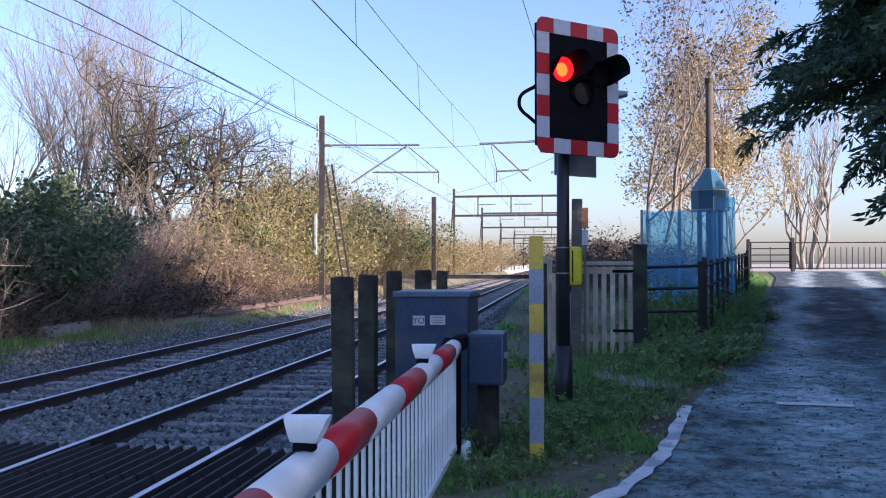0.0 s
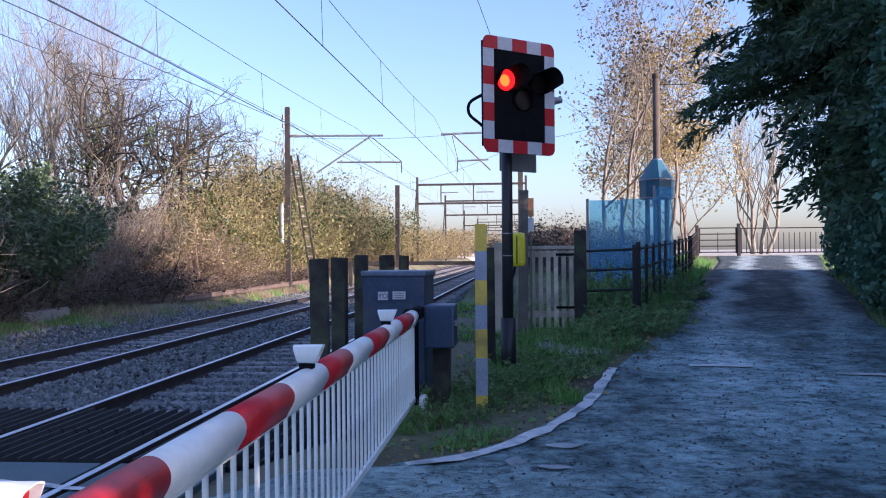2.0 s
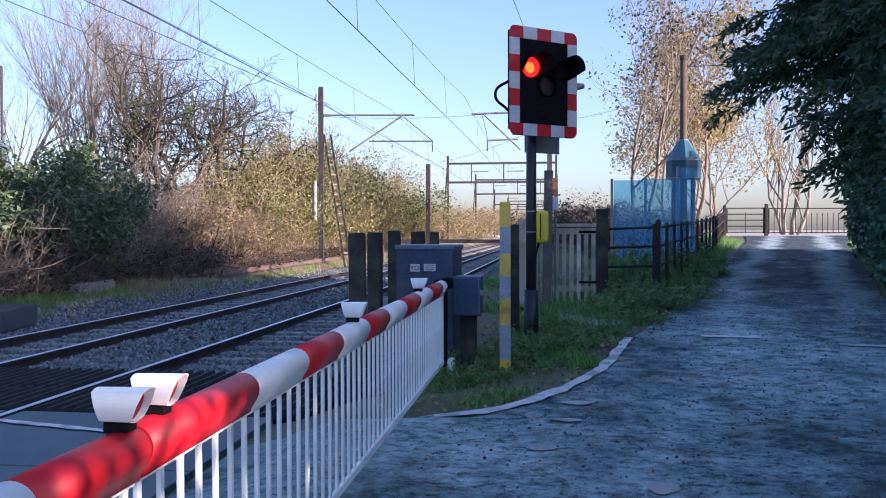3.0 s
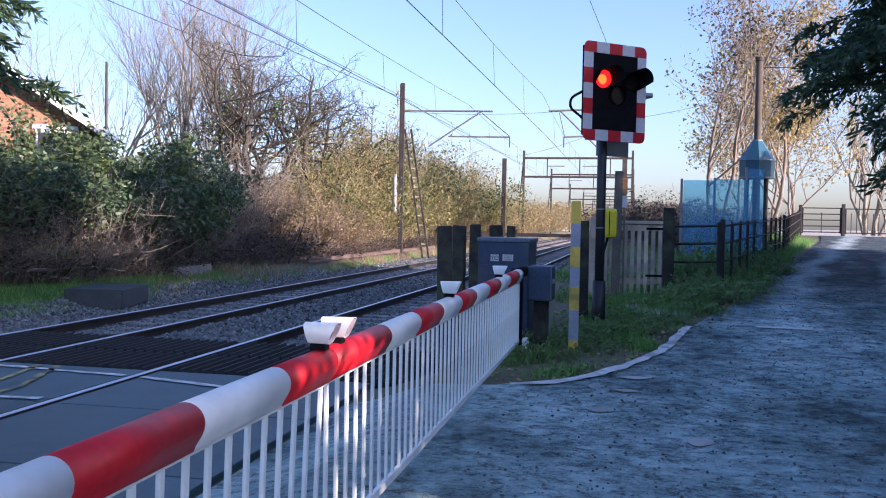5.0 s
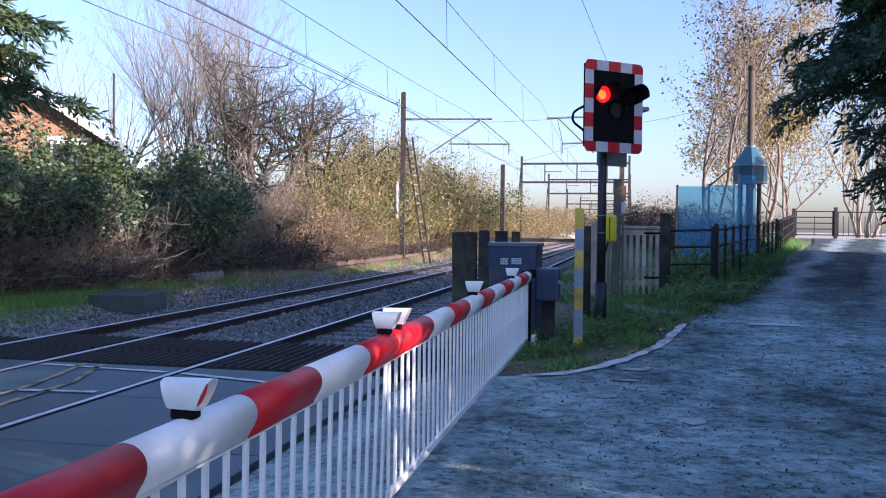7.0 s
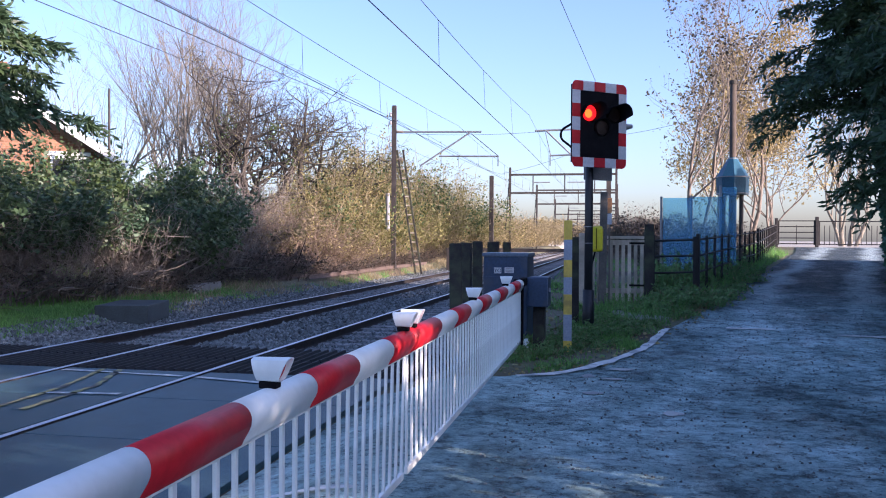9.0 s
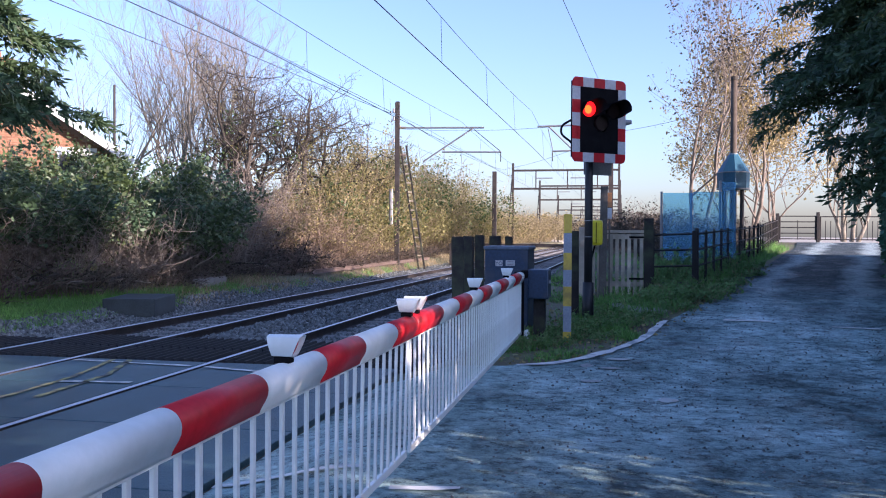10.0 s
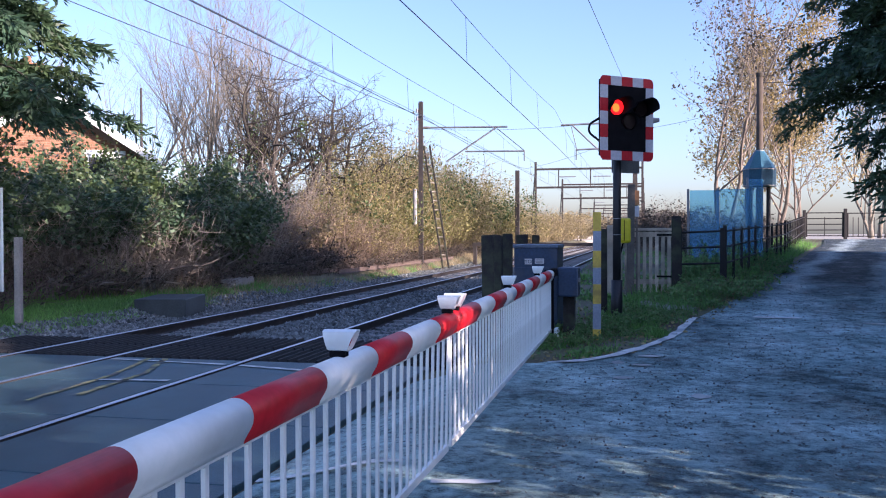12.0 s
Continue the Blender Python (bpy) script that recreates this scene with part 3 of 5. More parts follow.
def hooded_lamp(cx, cz, lens_mat, hot, label, reach=0.30):
    """A round lens under a long black visor."""
    ln = part("lens", rod(bmesh.new(), (cx, -0.055, cz), (cx, -0.02, cz), 0.105, 0.115, 28), lens_mat, sg, label)
    if hot:
        part("bright_core", rod(bmesh.new(), (cx - 0.035, -0.062, cz - 0.015), (cx - 0.035, -0.054, cz - 0.015), 0.062, n=20), M_LENS_HOT, ln, "bright orange core")
    bm = bmesh.new()
    rings = []
    for w, (y, r) in enumerate(((-0.018, 0.125), (-0.4 * reach, 0.13), (-reach, 0.135))):
        a0, a1 = ((-1.2, 3.6), (-1.0, 2.5), (-0.2, 1.9))[w]
        rings.append([bm.verts.new((cx + r * math.cos(a0 + (a1 - a0) * k / 20), y, cz + r * math.sin(a0 + (a1 - a0) * k / 20))) for k in range(21)])
    for ra, rb in zip(rings, rings[1:]):
        for k in range(20):
            bm.faces.new((ra[k], ra[k + 1], rb[k + 1], rb[k]))
    vis = part("visor", bm, M_BLACK, sg, "long black visor", smooth=True)
    sol = vis.modifiers.new("thick", "SOLIDIFY")
    sol.thickness = 0.008


hooded_lamp(-0.20, ZC + 0.16, M_LENS_ON, True, "lit red lamp")
hooded_lamp(0.24, ZC + 0.16, M_LENS_OFF, False, "unlit red lamp")
hooded_lamp(0.02, ZC - 0.04, M_LENS_OFF, False, "unlit amber lamp", 0.12)
pp = (-0.02, 0.19)
part("post", rod(bmesh.new(), (pp[0], pp[1], 0.2), (pp[0], pp[1], ZC + 0.4), 0.062, 0.058, 18), M_POST, sg, "dark grey steel post", smooth=True)
part("post_base", rod(bmesh.new(), (pp[0], pp[1], 0.2), (pp[0], pp[1], 0.95), 0.088, 0.082, 18), M_POST, sg, "thicker post base", smooth=True)
for z in (1.62, 1.86):
    part("clip_band", rod(bmesh.new(), (pp[0], pp[1], z), (pp[0], pp[1], z + 0.012), 0.0665, n=18), M_GALV, sg, "steel band")
for z in (ZC - 0.35, ZC + 0.3):
    part("bracket", box(bmesh.new(), (pp[0], pp[1] / 2 + 0.02, z), (0.16, pp[1] - 0.02, 0.06), bev=0.006), M_POST, sg)
# cable loop behind the board
cu = bpy.data.curves.new("cable", "CURVE")
cu.dimensions, cu.bevel_depth, cu.bevel_resolution = "3D", 0.017, 2
sp = cu.splines.new("BEZIER")
sp.bezier_points.add(2)
for p, co in zip(sp.bezier_points, ((-0.40, 0.08, ZC + 0.02), (-0.60, 0.10, ZC - 0.16), (-0.42, 0.10, ZC - 0.33))):
    p.co, p.handle_left_type, p.handle_right_type = co, "AUTO", "AUTO"
cb = new("cable", cu)
cb.parent = sg
cb.data.materials.append(M_BLACK)
# lamp facing the other way, behind the right edge
part("side_visor", rod(bmesh.new(), (0.42, 0.16, ZC + 0.0), (0.66, 0.05, ZC + 0.03), 0.075, 0.03, 14), M_GALV, sg, "grey visor of a second head")
part("back_sign", box(bmesh.new(), (0.23, 0.30, ZC - 0.60), (0.52, 0.02, 0.34), bev=0.008), M_GALV, sg, "pale back of a second board")
part("back_lamp_case", box(bmesh.new(), (0.0, 0.10, ZC + 0.1), (0.7, 0.12, 0.5), bev=0.02), M_BLACK, sg, "black lamp casing")

# yellow telephone box on a short grey post behind
tb = thing("telephone_box", "bright yellow rounded call box on dark post", "call box", "", (0.28, 9.3, 0.0))
bm = box(bmesh.new(), (0.05, 0, 1.69), (0.20, 0.16, 0.40), bev=0.05)
part("case", bm, M_YELLOWBOX, tb, "bright yellow plastic case")
part("seam", box(bmesh.new(), (0.05, -0.082, 1.69), (0.012, 0.006, 0.32)), M_BLACK, tb)
part("cable", rod(bmesh.new(), (0.03, 0.0, 1.50), (-0.03, -0.02, 1.25), 0.014), M_BLACK, tb)
part("bracket", box(bmesh.new(), (-0.07, 0.0, 1.69), (0.08, 0.06, 0.2), bev=0.006), M_POST, tb)
part("post", rod(bmesh.new(), (-0.09, 0.03, 0.3), (-0.09, 0.03, 1.9), 0.03), M_POST, tb)

# ---- yellow and grey height post ----
yp = thing("marker_post", "square timber post with yellow and grey painted bands", "post", "", (0.04, 6.72, 0.0), 3)
zb = [0.16, 0.40, 0.73, 0.985, 1.20, 1.42, 1.675, 1.91]
for i in range(7):
    m = M_YELLOW if i % 2 == 0 else M_GREYPAINT
    part("painted_band", box(bmesh.new(), (0, 0, (zb[i] + zb[i + 1]) / 2), (0.105, 0.10, zb[i + 1] - zb[i] - 0.001)), m, yp, "yellow band" if i % 2 == 0 else "grey band")
part("post_cap", box(bmesh.new(), (0, 0, 1.914), (0.098, 0.094, 0.012), bev=0.004), M_YELLOW, yp)

# ---- upright old sleepers beside the track ----
def upright(x, y, top, w, d, rz, label="dark creosoted sleeper set upright as a post"):
    g = height(x, y) - 0.05
    bm = box(bmesh.new(), (0, 0, (top - g) / 2), (w, d, top - g), bev=0.014)
    for v in bm.verts:
        if v.co.z > 0.3:
            v.co.x += random.uniform(-0.008, 0.008)
            v.co.z += random.uniform(-0.012, 0.006)
    ob = part("timber_post", bm, M_OLDWOOD)
    ob.matrix_basis = pose(x, y, g, 0, random.uniform(-0.6, 0.6), rz)
    return tagged(ob, label, "post", "upright sleepers")


upright(-1.315, 6.35, 1.625, 0.15, 0.13, 4)
upright(-1.375, 7.36, 1.63, 0.14, 0.13, -3)
upright(-1.53, 9.3, 1.64, 0.15, 0.13, 2)
upright(-1.70, 12.4, 1.63, 0.22, 0.13, -2)
upright(-1.47, 12.5, 1.62, 0.14, 0.2, 5)

# ---- relay cabinet ----
cab = thing("equipment_cabinet", "slate blue trackside equipment cabinet with white lettering", "cabinet", "", (-0.80, 7.45, 0.05), -3)
part("body", box(bmesh.new(), (0, 0, 0.70), (0.60, 0.55, 1.40), bev=0.012), M_CAB, cab)
part("door", box(bmesh.new(), (-0.05, -0.279, 0.58), (0.46, 0.012, 1.10), bev=0.004), M_CAB, cab)
part("lid", box(bmesh.new(), (0.0, 0, 1.42), (0.635, 0.585, 0.05), bev=0.014), M_CABTOP, cab, "lid in cabinet blue with a pale highlight painted in")
part("notice_plate", box(bmesh.new(), (0.055, -0.288, 1.215), (0.125, 0.006, 0.075)), M_SIGNWHITE, cab, "white notice plate")
part("letter_plate", box(bmesh.new(), (-0.10, -0.288, 1.21), (0.098, 0.006, 0.078)), M_SIGNWHITE, cab, "white plate with dark letters")
M_BAR = mat("grey_print", (0.25, 0.26, 0.28), (0.2, 0.21, 0.22), 0.6, 0, 3, 20, 0)
for k in range(3):
    part("print_bar", box(bmesh.new(), (0.055, -0.2925, 1.195 + 0.02 * k), (0.09, 0.002, 0.006)), M_BAR, cab)
part("handle", box(bmesh.new(), (0.315, -0.12, 0.95), (0.03, 0.03, 0.14), bev=0.008), M_GALV, cab)
tx = bpy.data.curves.new("lettering", "FONT")
tx.body, tx.size, tx.extrude, tx.align_x = "YO", 0.07, 0.001, "CENTER"
lt = new("lettering", tx)
lt.parent = cab
lt.matrix_basis = pose(-0.10, -0.2922, 1.186, 90, 0, 0)
lt.data.materials.append(M_CAB)

# ---- picket gate and rough fence posts ----
gt = thing("picket_gate", "weathered wooden picket gate, closed, with black hinges", "gate", "", (0.0, 0.0, 0.0))
GY = 11.6
g0 = height(0.7, GY)
for i in range(7):
    x = 0.42 + i * 0.108
    part("picket", box(bmesh.new(), (x, GY - 0.02, g0 + 0.56), (0.062, 0.02, 1.10), bev=0.004), M_WOOD, gt)
for z in (0.2, 1.06):
    part("gate_rail", box(bmesh.new(), (0.74, GY + 0.01, g0 + z), (0.80, 0.035, 0.09), bev=0.006), M_WOOD, gt)
part("top_board", box(bmesh.new(), (0.72, GY - 0.01, g0 + 1.15), (0.86, 0.07, 0.05), bev=0.008), M_WOOD, gt)
for z in (0.30, 1.05):
    part("hinge", box(bmesh.new(), (0.98, GY - 0.035, g0 + z), (0.26, 0.008, 0.035), bev=0.003), M_BLACK, gt, "black iron strap hinge")


M_WOODGREY = mat("grey_weathered_wood", (0.20, 0.18, 0.15), (0.12, 0.11, 0.095), 0.85, 0, 4, 40, 0.5)


def timber(x, y, h, w, m, label, rz=0):
    g = height(x, y) - 0.03
    bm = box(bmesh.new(), (0, 0, h / 2), (w, w, h), bev=0.012)
    ob = part("gate_post", bm, m)
    ob.matrix_basis = pose(x, y, g, 0, random.uniform(-1, 1), rz)
    return tagged(ob, label, "post", "gate posts")


timber(0.38, 11.35, 2.0, 0.13, M_WOODGREY, "tall dark wooden post beside the gate")
timber(1.20, 11.62, 1.42, 0.17, M_OLDWOOD, "mossy dark wooden gate post")
timber(0.02, 11.2, 1.28, 0.12, M_WOOD, "weathered wooden fence post", 5)
timber(0.02, 9.0, 1.35, 0.12, M_OLDWOOD, "dark wooden fence post", 5)

# fence of close boards between the post and the machine
bf = thing("board_fence", "short weathered grey board fence beside the gate", "fence")
for i in range(5):
    x = -0.12 + i * 0.11
    part("board", box(bmesh.new(), (x, 11.5, height(x, 11.5) + 0.52), (0.07, 0.02, 1.05 + 0.04 * math.sin(i * 2.1)), bev=0.004), M_WOOD, bf)
part("fence_rail", box(bmesh.new(), (0.1, 11.525, height(0.1, 11.5) + 0.85), (0.6, 0.03, 0.07), bev=0.004), M_WOOD, bf)

# ---- iron estate fence ----
def iron_run(p0, p1, posts, top0, top1, n_rails=4, h=1.05):
    th = thing("iron_fence", "black iron railing fence with flat uprights, rusty", "fence", "iron fence")
    p0, p1 = Vector(p0), Vector(p1)
    ang = math.degrees(math.atan2(p1.y - p0.y, p1.x - p0.x))
    for i in range(posts):
        f = i / (posts - 1)
        p = p0.lerp(p1, f)
        top = top0 + (top1 - top0) * f
        w = 0.08 if i in (0, posts - 1) else 0.06
        part("upright", box(bmesh.new(), (p.x, p.y, top - (h + 0.15) / 2 + (0.05 if i == 0 else 0.0)), (w, w * 0.8, h + 0.15), ang, bev=0.006), M_IRON, th)
    for k in range(n_rails):
        dz = 0.06 + k * (h - 0.12) / (n_rails - 1) * (0.92 + 0.02 * k)
        a, b = Vector((p0.x, p0.y, top0 - dz)), Vector((p1.x, p1.y, top1 - dz))
        part("rail_bar", rod(bmesh.new(), a, b, 0.019, n=8), M_IRON, th)
    return th


iron_run((1.28, 12.3), (2.04, 12.28), 2, 1.72, 1.745)
iron_run((2.09, 12.30), (4.53, 22.0), 11, 1.745, 1.97)
iron_run((4.55, 22.1), (7.3, 36.0), 12, 1.97, 2.4)

# ---- pale blue see-through screen and the pole with its blue housing ----
M_POLEWOOD = mat("dark_pole_wood", (0.13, 0.105, 0.08), (0.08, 0.065, 0.05), 0.85, 0, 4, 40, 0.4)
SCREEN_Y = 16.0
sc = thing("blue_screen", "pale blue translucent sheet screen on slim posts", "screen")
for i, (x0, x1, top) in enumerate(((1.62, 2.28, 2.62), (2.30, 2.95, 2.66), (2.97, 3.30, 2.9))):
    g = height(x0, SCREEN_Y + i)
    part("sheet", box(bmesh.new(), ((x0 + x1) / 2, SCREEN_Y + i * 0.35, (top + 0.95) / 2), (x1 - x0, 0.012, top - 0.95), 8), M_BLUE, sc)
    part("screen_post", box(bmesh.new(), (x0 - 0.03, SCREEN_Y + i * 0.35 - 0.03, (top + g) / 2), (0.05, 0.05, top - g + 0.06), bev=0.005), M_GALV, sc)
pl = thing("pole_with_housing", "wooden pole rising from a blue tapered housing", "pole", "", (4.25, 25.6, height(4.25, 25.6)))
part("pole", rod(bmesh.new(), (0, 0, 0), (0, 0, 5.65), 0.115, 0.10, 14), M_POLEWOOD, pl, smooth=True)
part("pole_cap", rod(bmesh.new(), (0, 0, 5.62), (0, 0, 5.74), 0.125, 0.12, 14), M_BARKDARK, pl)
part("crossbar", rod(bmesh.new(), (-0.1, 0, 5.42), (1.0, 0, 5.42), 0.012), M_IRON, pl)
part("housing", rod(bmesh.new(), (0, 0, 2.05), (0, 0, 2.62), 0.50, 0.52, 8), M_BLUESOLID, pl, "blue painted housing")
part("housing_roof", rod(bmesh.new(), (0, 0, 2.62), (0, 0, 3.25), 0.52, 0.13, 8), M_BLUESOLID, pl, "tapered blue hood")
for z in (2.07, 2.60, 3.2):
    part("band", rod(bmesh.new(), (0, 0, z), (0, 0, z + 0.03), 0.53 if z < 3 else 0.15, n=16), M_GALV, pl)
for dx in (-0.28, 0.28):
    part("leg", rod(bmesh.new(), (dx, 0, 0), (dx, 0, 2.06), 0.07), M_POST, pl)

# ---- field gates at the end of the lane ----
def field_gate(x0, x1, y, bars, mesh_bars, label):
    g = height(x0, y)
    th = thing("field_gate", label, "gate", "field gates")
    for x in (x0, x1):
        part("gate_stile", rod(bmesh.new(), (x, y, g + 0.1), (x, y, g + 1.15), 0.03), M_IRON, th)
    for k in range(bars):
        z = g + 0.15 + k * 0.98 / (bars - 1)
        part("gate_bar", rod(bmesh.new(), (x0, y, z), (x1, y, z), 0.022), M_IRON, th)
    for k in range(mesh_bars):
        x = x0 + (x1 - x0) * (k + 1) / (mesh_bars + 1)
        part("upright_bar", rod(bmesh.new(), (x, y, g + 0.12), (x, y, g + 0.95), 0.016), M_IRON, th)


field_gate(7.4, 8.85, 36.0, 5, 1, "dark metal field gate, closed, beside the lane")
field_gate(9.05, 12.6, 36.0, 2, 16, "wide dark metal gate with upright bars, closed")
gp = part("gate_post", box(bmesh.new(), (8.95, 36, height(8.95, 36) + 0.6), (0.13, 0.13, 1.45), bev=0.015), M_IRON)
tagged(gp, "black gate post between two field gates", "post", "gate posts")
gp = part("gate_post", box(bmesh.new(), (7.3, 36, height(7.3, 36) + 0.6), (0.12, 0.12, 1.3), bev=0.015), M_IRON)
tagged(gp, "black gate post at the lane's end", "post", "gate posts")

# ---- overhead line ----
def mast(x, y, top, arm_to, label, over=0.85):
    g = height(x, y)
    th = thing("overhead_line_mast", label, "mast", "overhead line masts", (x, y, 0))
    part("column", box(bmesh.new(), (0, 0, (top + g) / 2 - 0.1), (0.17, 0.22, top - g + 0.2), bev=0.01), M_MAST, th, "weathered steel column")
    part("flange", box(bmesh.new(), (0, -0.12, (top + g) / 2 - 0.1), (0.22, 0.02, top - g + 0.1)), M_MAST, th)
    s = 1 if arm_to > x else -1
    dx = arm_to - x
    part("top_arm", rod(bmesh.new(), (0, 0, 6.95), (dx, 0, 6.88), 0.045), M_GALV, th)
    part("lower_arm", rod(bmesh.new(), (dx - s * 2.1, 0, 5.72), (dx + s * over, 0, 5.68), 0.04), M_GALV, th)
    part("stay", rod(bmesh.new(), (s * 1.3, 0, 5.25), (dx - s * 0.55, 0, 6.86), 0.04), M_GALV, th)
    part("brace", rod(bmesh.new(), (dx - s * 0.5, 0, 6.8), (dx + s * (over - 0.05), 0, 5.72), 0.018), M_WIRE, th)
    part("steady_arm", rod(bmesh.new(), (dx + s * (over - 0.03), 0, 5.66), (dx + s * (over - 0.03), 0, 5.2), 0.025), M_WIRE, th)
    for z in (6.95, 5.6):
        bm = bmesh.new()
        for k in range(6):
            rod(bm, (s * (0.16 + 0.05 * k), 0, z), (s * (0.185 + 0.05 * k), 0, z), 0.075, 0.05, 12)
        part("insulator", bm, M_BARK, th, "brown ribbed insulator")
    return th


ml = mast(-10.3, 38.4, 8.25, -5.95, "weathered steel overhead line mast with cantilever arm")
part("weight_stack", rod(bmesh.new(), (-0.3, -0.1, 2.1), (-0.3, -0.1, 3.9), 0.11), M_GALV, ml, "stack of tension weights")
part("ladder_rail", box(bmesh.new(), (0.62, 0, 3.0), (0.085, 0.08, 6.2), rot=Euler((0, radians(-9), 0)).to_matrix()), M_OLDWOOD, ml)
part("ladder_rail", box(bmesh.new(), (0.92, 0, 3.0), (0.085, 0.08, 6.2), rot=Euler((0, radians(-9), 0)).to_matrix()), M_OLDWOOD, ml)
for k in range(12):
    z = 0.6 + 0.45 * k
    part("rung", rod(bmesh.new(), (0.62 - (z - 3.0) * 0.158, 0, z), (0.92 - (z - 3.0) * 0.158, 0, z), 0.035, n=6), M_WOOD, ml)
for z in (7.3, 7.7, 6.2):
    part("insulator", rod(bmesh.new(), (-0.18, -0.1, z), (-0.18, -0.1, z + 0.2), 0.07, 0.05), M_GALV, ml)
mr = mast(0.15, 38.4, 8.25, -3.35, "grey steel overhead line mast with cantilever arm", -0.7)
sp_ = part("column", box(bmesh.new(), (0, 0, 3.6), (0.32, 0.32, 6.2), bev=0.02), M_MAST)
sp_.location = (-9.35, 66, 0)
tagged(sp_, "brown steel column standing beside the far track", "mast", "overhead line masts")


def portal(y, xl, xr, top, label):
    g = height(xl, y)
    th = thing("line_portal", label, "gantry", "overhead line gantries", (0, y, 0))
    t = 0.22
    for x in (xl, xr):
        part("leg", box(bmesh.new(), (x, 0, (top + g) / 2), (t, t, top - g), bev=0.01), M_MAST, th)
    for z in (top - 0.75, top - 2.6):
        part("beam", box(bmesh.new(), ((xl + xr) / 2, 0, z), (xr - xl, 0.2, 0.20), bev=0.01), M_MAST, th)
    for f in (0.22, 0.52, 0.8):
        part("tie", rod(bmesh.new(), (xl + (xr - xl) * f, 0, top - 2.5), (xl + (xr - xl) * f, 0, top - 0.7), 0.06), M_MAST, th)
    for cx in (-3.65, -7.1):
        part("hanger", box(bmesh.new(), (cx, -0.2, top - 1.55), (1.7, 0.08, 0.10)), M_GALV, th)
    # lattice on the left leg
    bm = bmesh.new()
    for k in range(9):
        z = g + 0.5 + k * (top - g - 1) / 9
        rod(bm, (xl - 0.45 + 0.03 * k, 0, z), (xl, 0, z + 0.3), 0.035, n=6)
    rod(bm, (xl - 0.6, 0, g), (xl - 0.05, 0, top - 0.8), 0.05, n=6)
    part("lattice", bm, M_MAST, th)


portal(86, -10.3, 0.3, 8.95, "steel lattice portal spanning both tracks")
portal(116, -10.3, 0.3, 9.0, "steel lattice portal spanning both tracks")
portal(151, -10.3, 0.3, 8.6, "distant steel portal spanning both tracks")
portal(191, -10.3, 0.3, 8.6, "distant steel portal spanning both tracks")
portal(235, -10.3, 0.3, 8.6, "distant steel portal spanning both tracks")

# low dark beam across, beyond the far track
lb = part("low_beam", box(bmesh.new(), (-4.4, 46, 1.05), (9.5, 0.22, 0.20), bev=0.01), M_MAST)
for x in (-9.0, 0.2):
    part("support", box(bmesh.new(), (x, 46, 0.4), (0.2, 0.2, 1.2), bev=0.01), M_MAST, lb)
tagged(lb, "low dark steel pipe bridge beam beside the track", "beam")


def wire(pts, r=0.012, name="overhead_wire", label="dark overhead line wire", sag=0.0):
    cu = bpy.data.curves.new(name, "CURVE")
    cu.dimensions, cu.bevel_depth, cu.bevel_resolution = "3D", r, 1
    s = cu.splines.new("POLY")
    full = []
    for a, b in zip(pts, pts[1:]):
        for k in range(12):
            f = k / 12
            p = Vector(a).lerp(Vector(b), f)
            p.z -= sag * 4 * f * (1 - f)
            full.append(p)
    full.append(Vector(pts[-1]))
    s.points.add(len(full) - 1)
    for q, p in zip(s.points, full):
        q.co = (*p, 1)
    ob = new(name, cu)
    cu.materials.append(M_WIRE)
    return tagged(ob, label, "wire", "overhead wires")


SPANS = [-20, 38.4, 86, 116, 151, 191, 235, 300]
for cx, zc, zm, sg_ in ((-3.65, 5.83, 7.65, 0.75), (-7.1, 5.72, 7.2, 0.5)):
    wire([(cx + (0.12 if i % 2 else -0.12), y, zc) for i, y in enumerate(SPANS)], 0.011)
    wire([(cx, y, zm) for y in SPANS], 0.008, sag=sg_)
    dr = bmesh.new()
    for i, (a, b) in enumerate(zip(SPANS[:2], SPANS[1:3])):
        for k in range(1, 8):
            f = k / 8
            y = a + (b - a) * f
            x = cx + (0.12 if i % 2 else -0.12) * (1 - 2 * f)
            rod(dr, (x, y, zc), (cx, y, zm - sg_ * 4 * f * (1 - f)), 0.006, n=5)
    tagged(part("dropper_wires", dr, M_WIRE), "thin vertical dropper wires between line wires", "wire", "overhead wires", "stuff")
wire([(-10.45, -20, 6.3), (-10.45, 38.4, 6.5), (-10.45, 80, 6.7)], 0.009, sag=0.15)
wire([(-10.2, -20, 6.9), (-10.2, 38.4, 7.5), (-10.2, 80, 7.8)], 0.012, sag=0.4)
wire([(-8.6, -20, 6.6), (-8.6, 38.4, 6.75), (-8.6, 80, 6.8)], 0.008, sag=0.15)
wire([(-1.75, 3, 6.6), (-0.87, 10, 6.9), (0.05, 38.4, 7.9)], 0.008)
wire([(-10.3, 38.4, 6.9), (0.05, 38.4, 7.1)], 0.008, sag=0.25)
wire([(-10.3, 80, 7.9), (0.1, 60, 9.0), (9, 45, 9.5)], 0.012, sag=0.3)

# ---- disused rails, beams and slabs on the far side ----
old = thing("disused_rails", "short rusty disused rails lying on the ground", "rail")
for dx in (0.0, 0.9):
    bm = prism(bmesh.new(), RAIL_PROFILE, 26.0 - dx * 1.2, 46.0, lambda u, v, w: (-10.3 - dx + u, w, 0.34 + v))
    part("rail", bm, M_OLDRAIL, old)
ob = part("cover_slab", box(bmesh.new(), (-9.72, 13.15, 0.06), (1.1, 1.75, 0.38), 14, bev=0.02), M_SLAB)
tagged(ob, "dark concrete cover slab on the trackside", "slab")
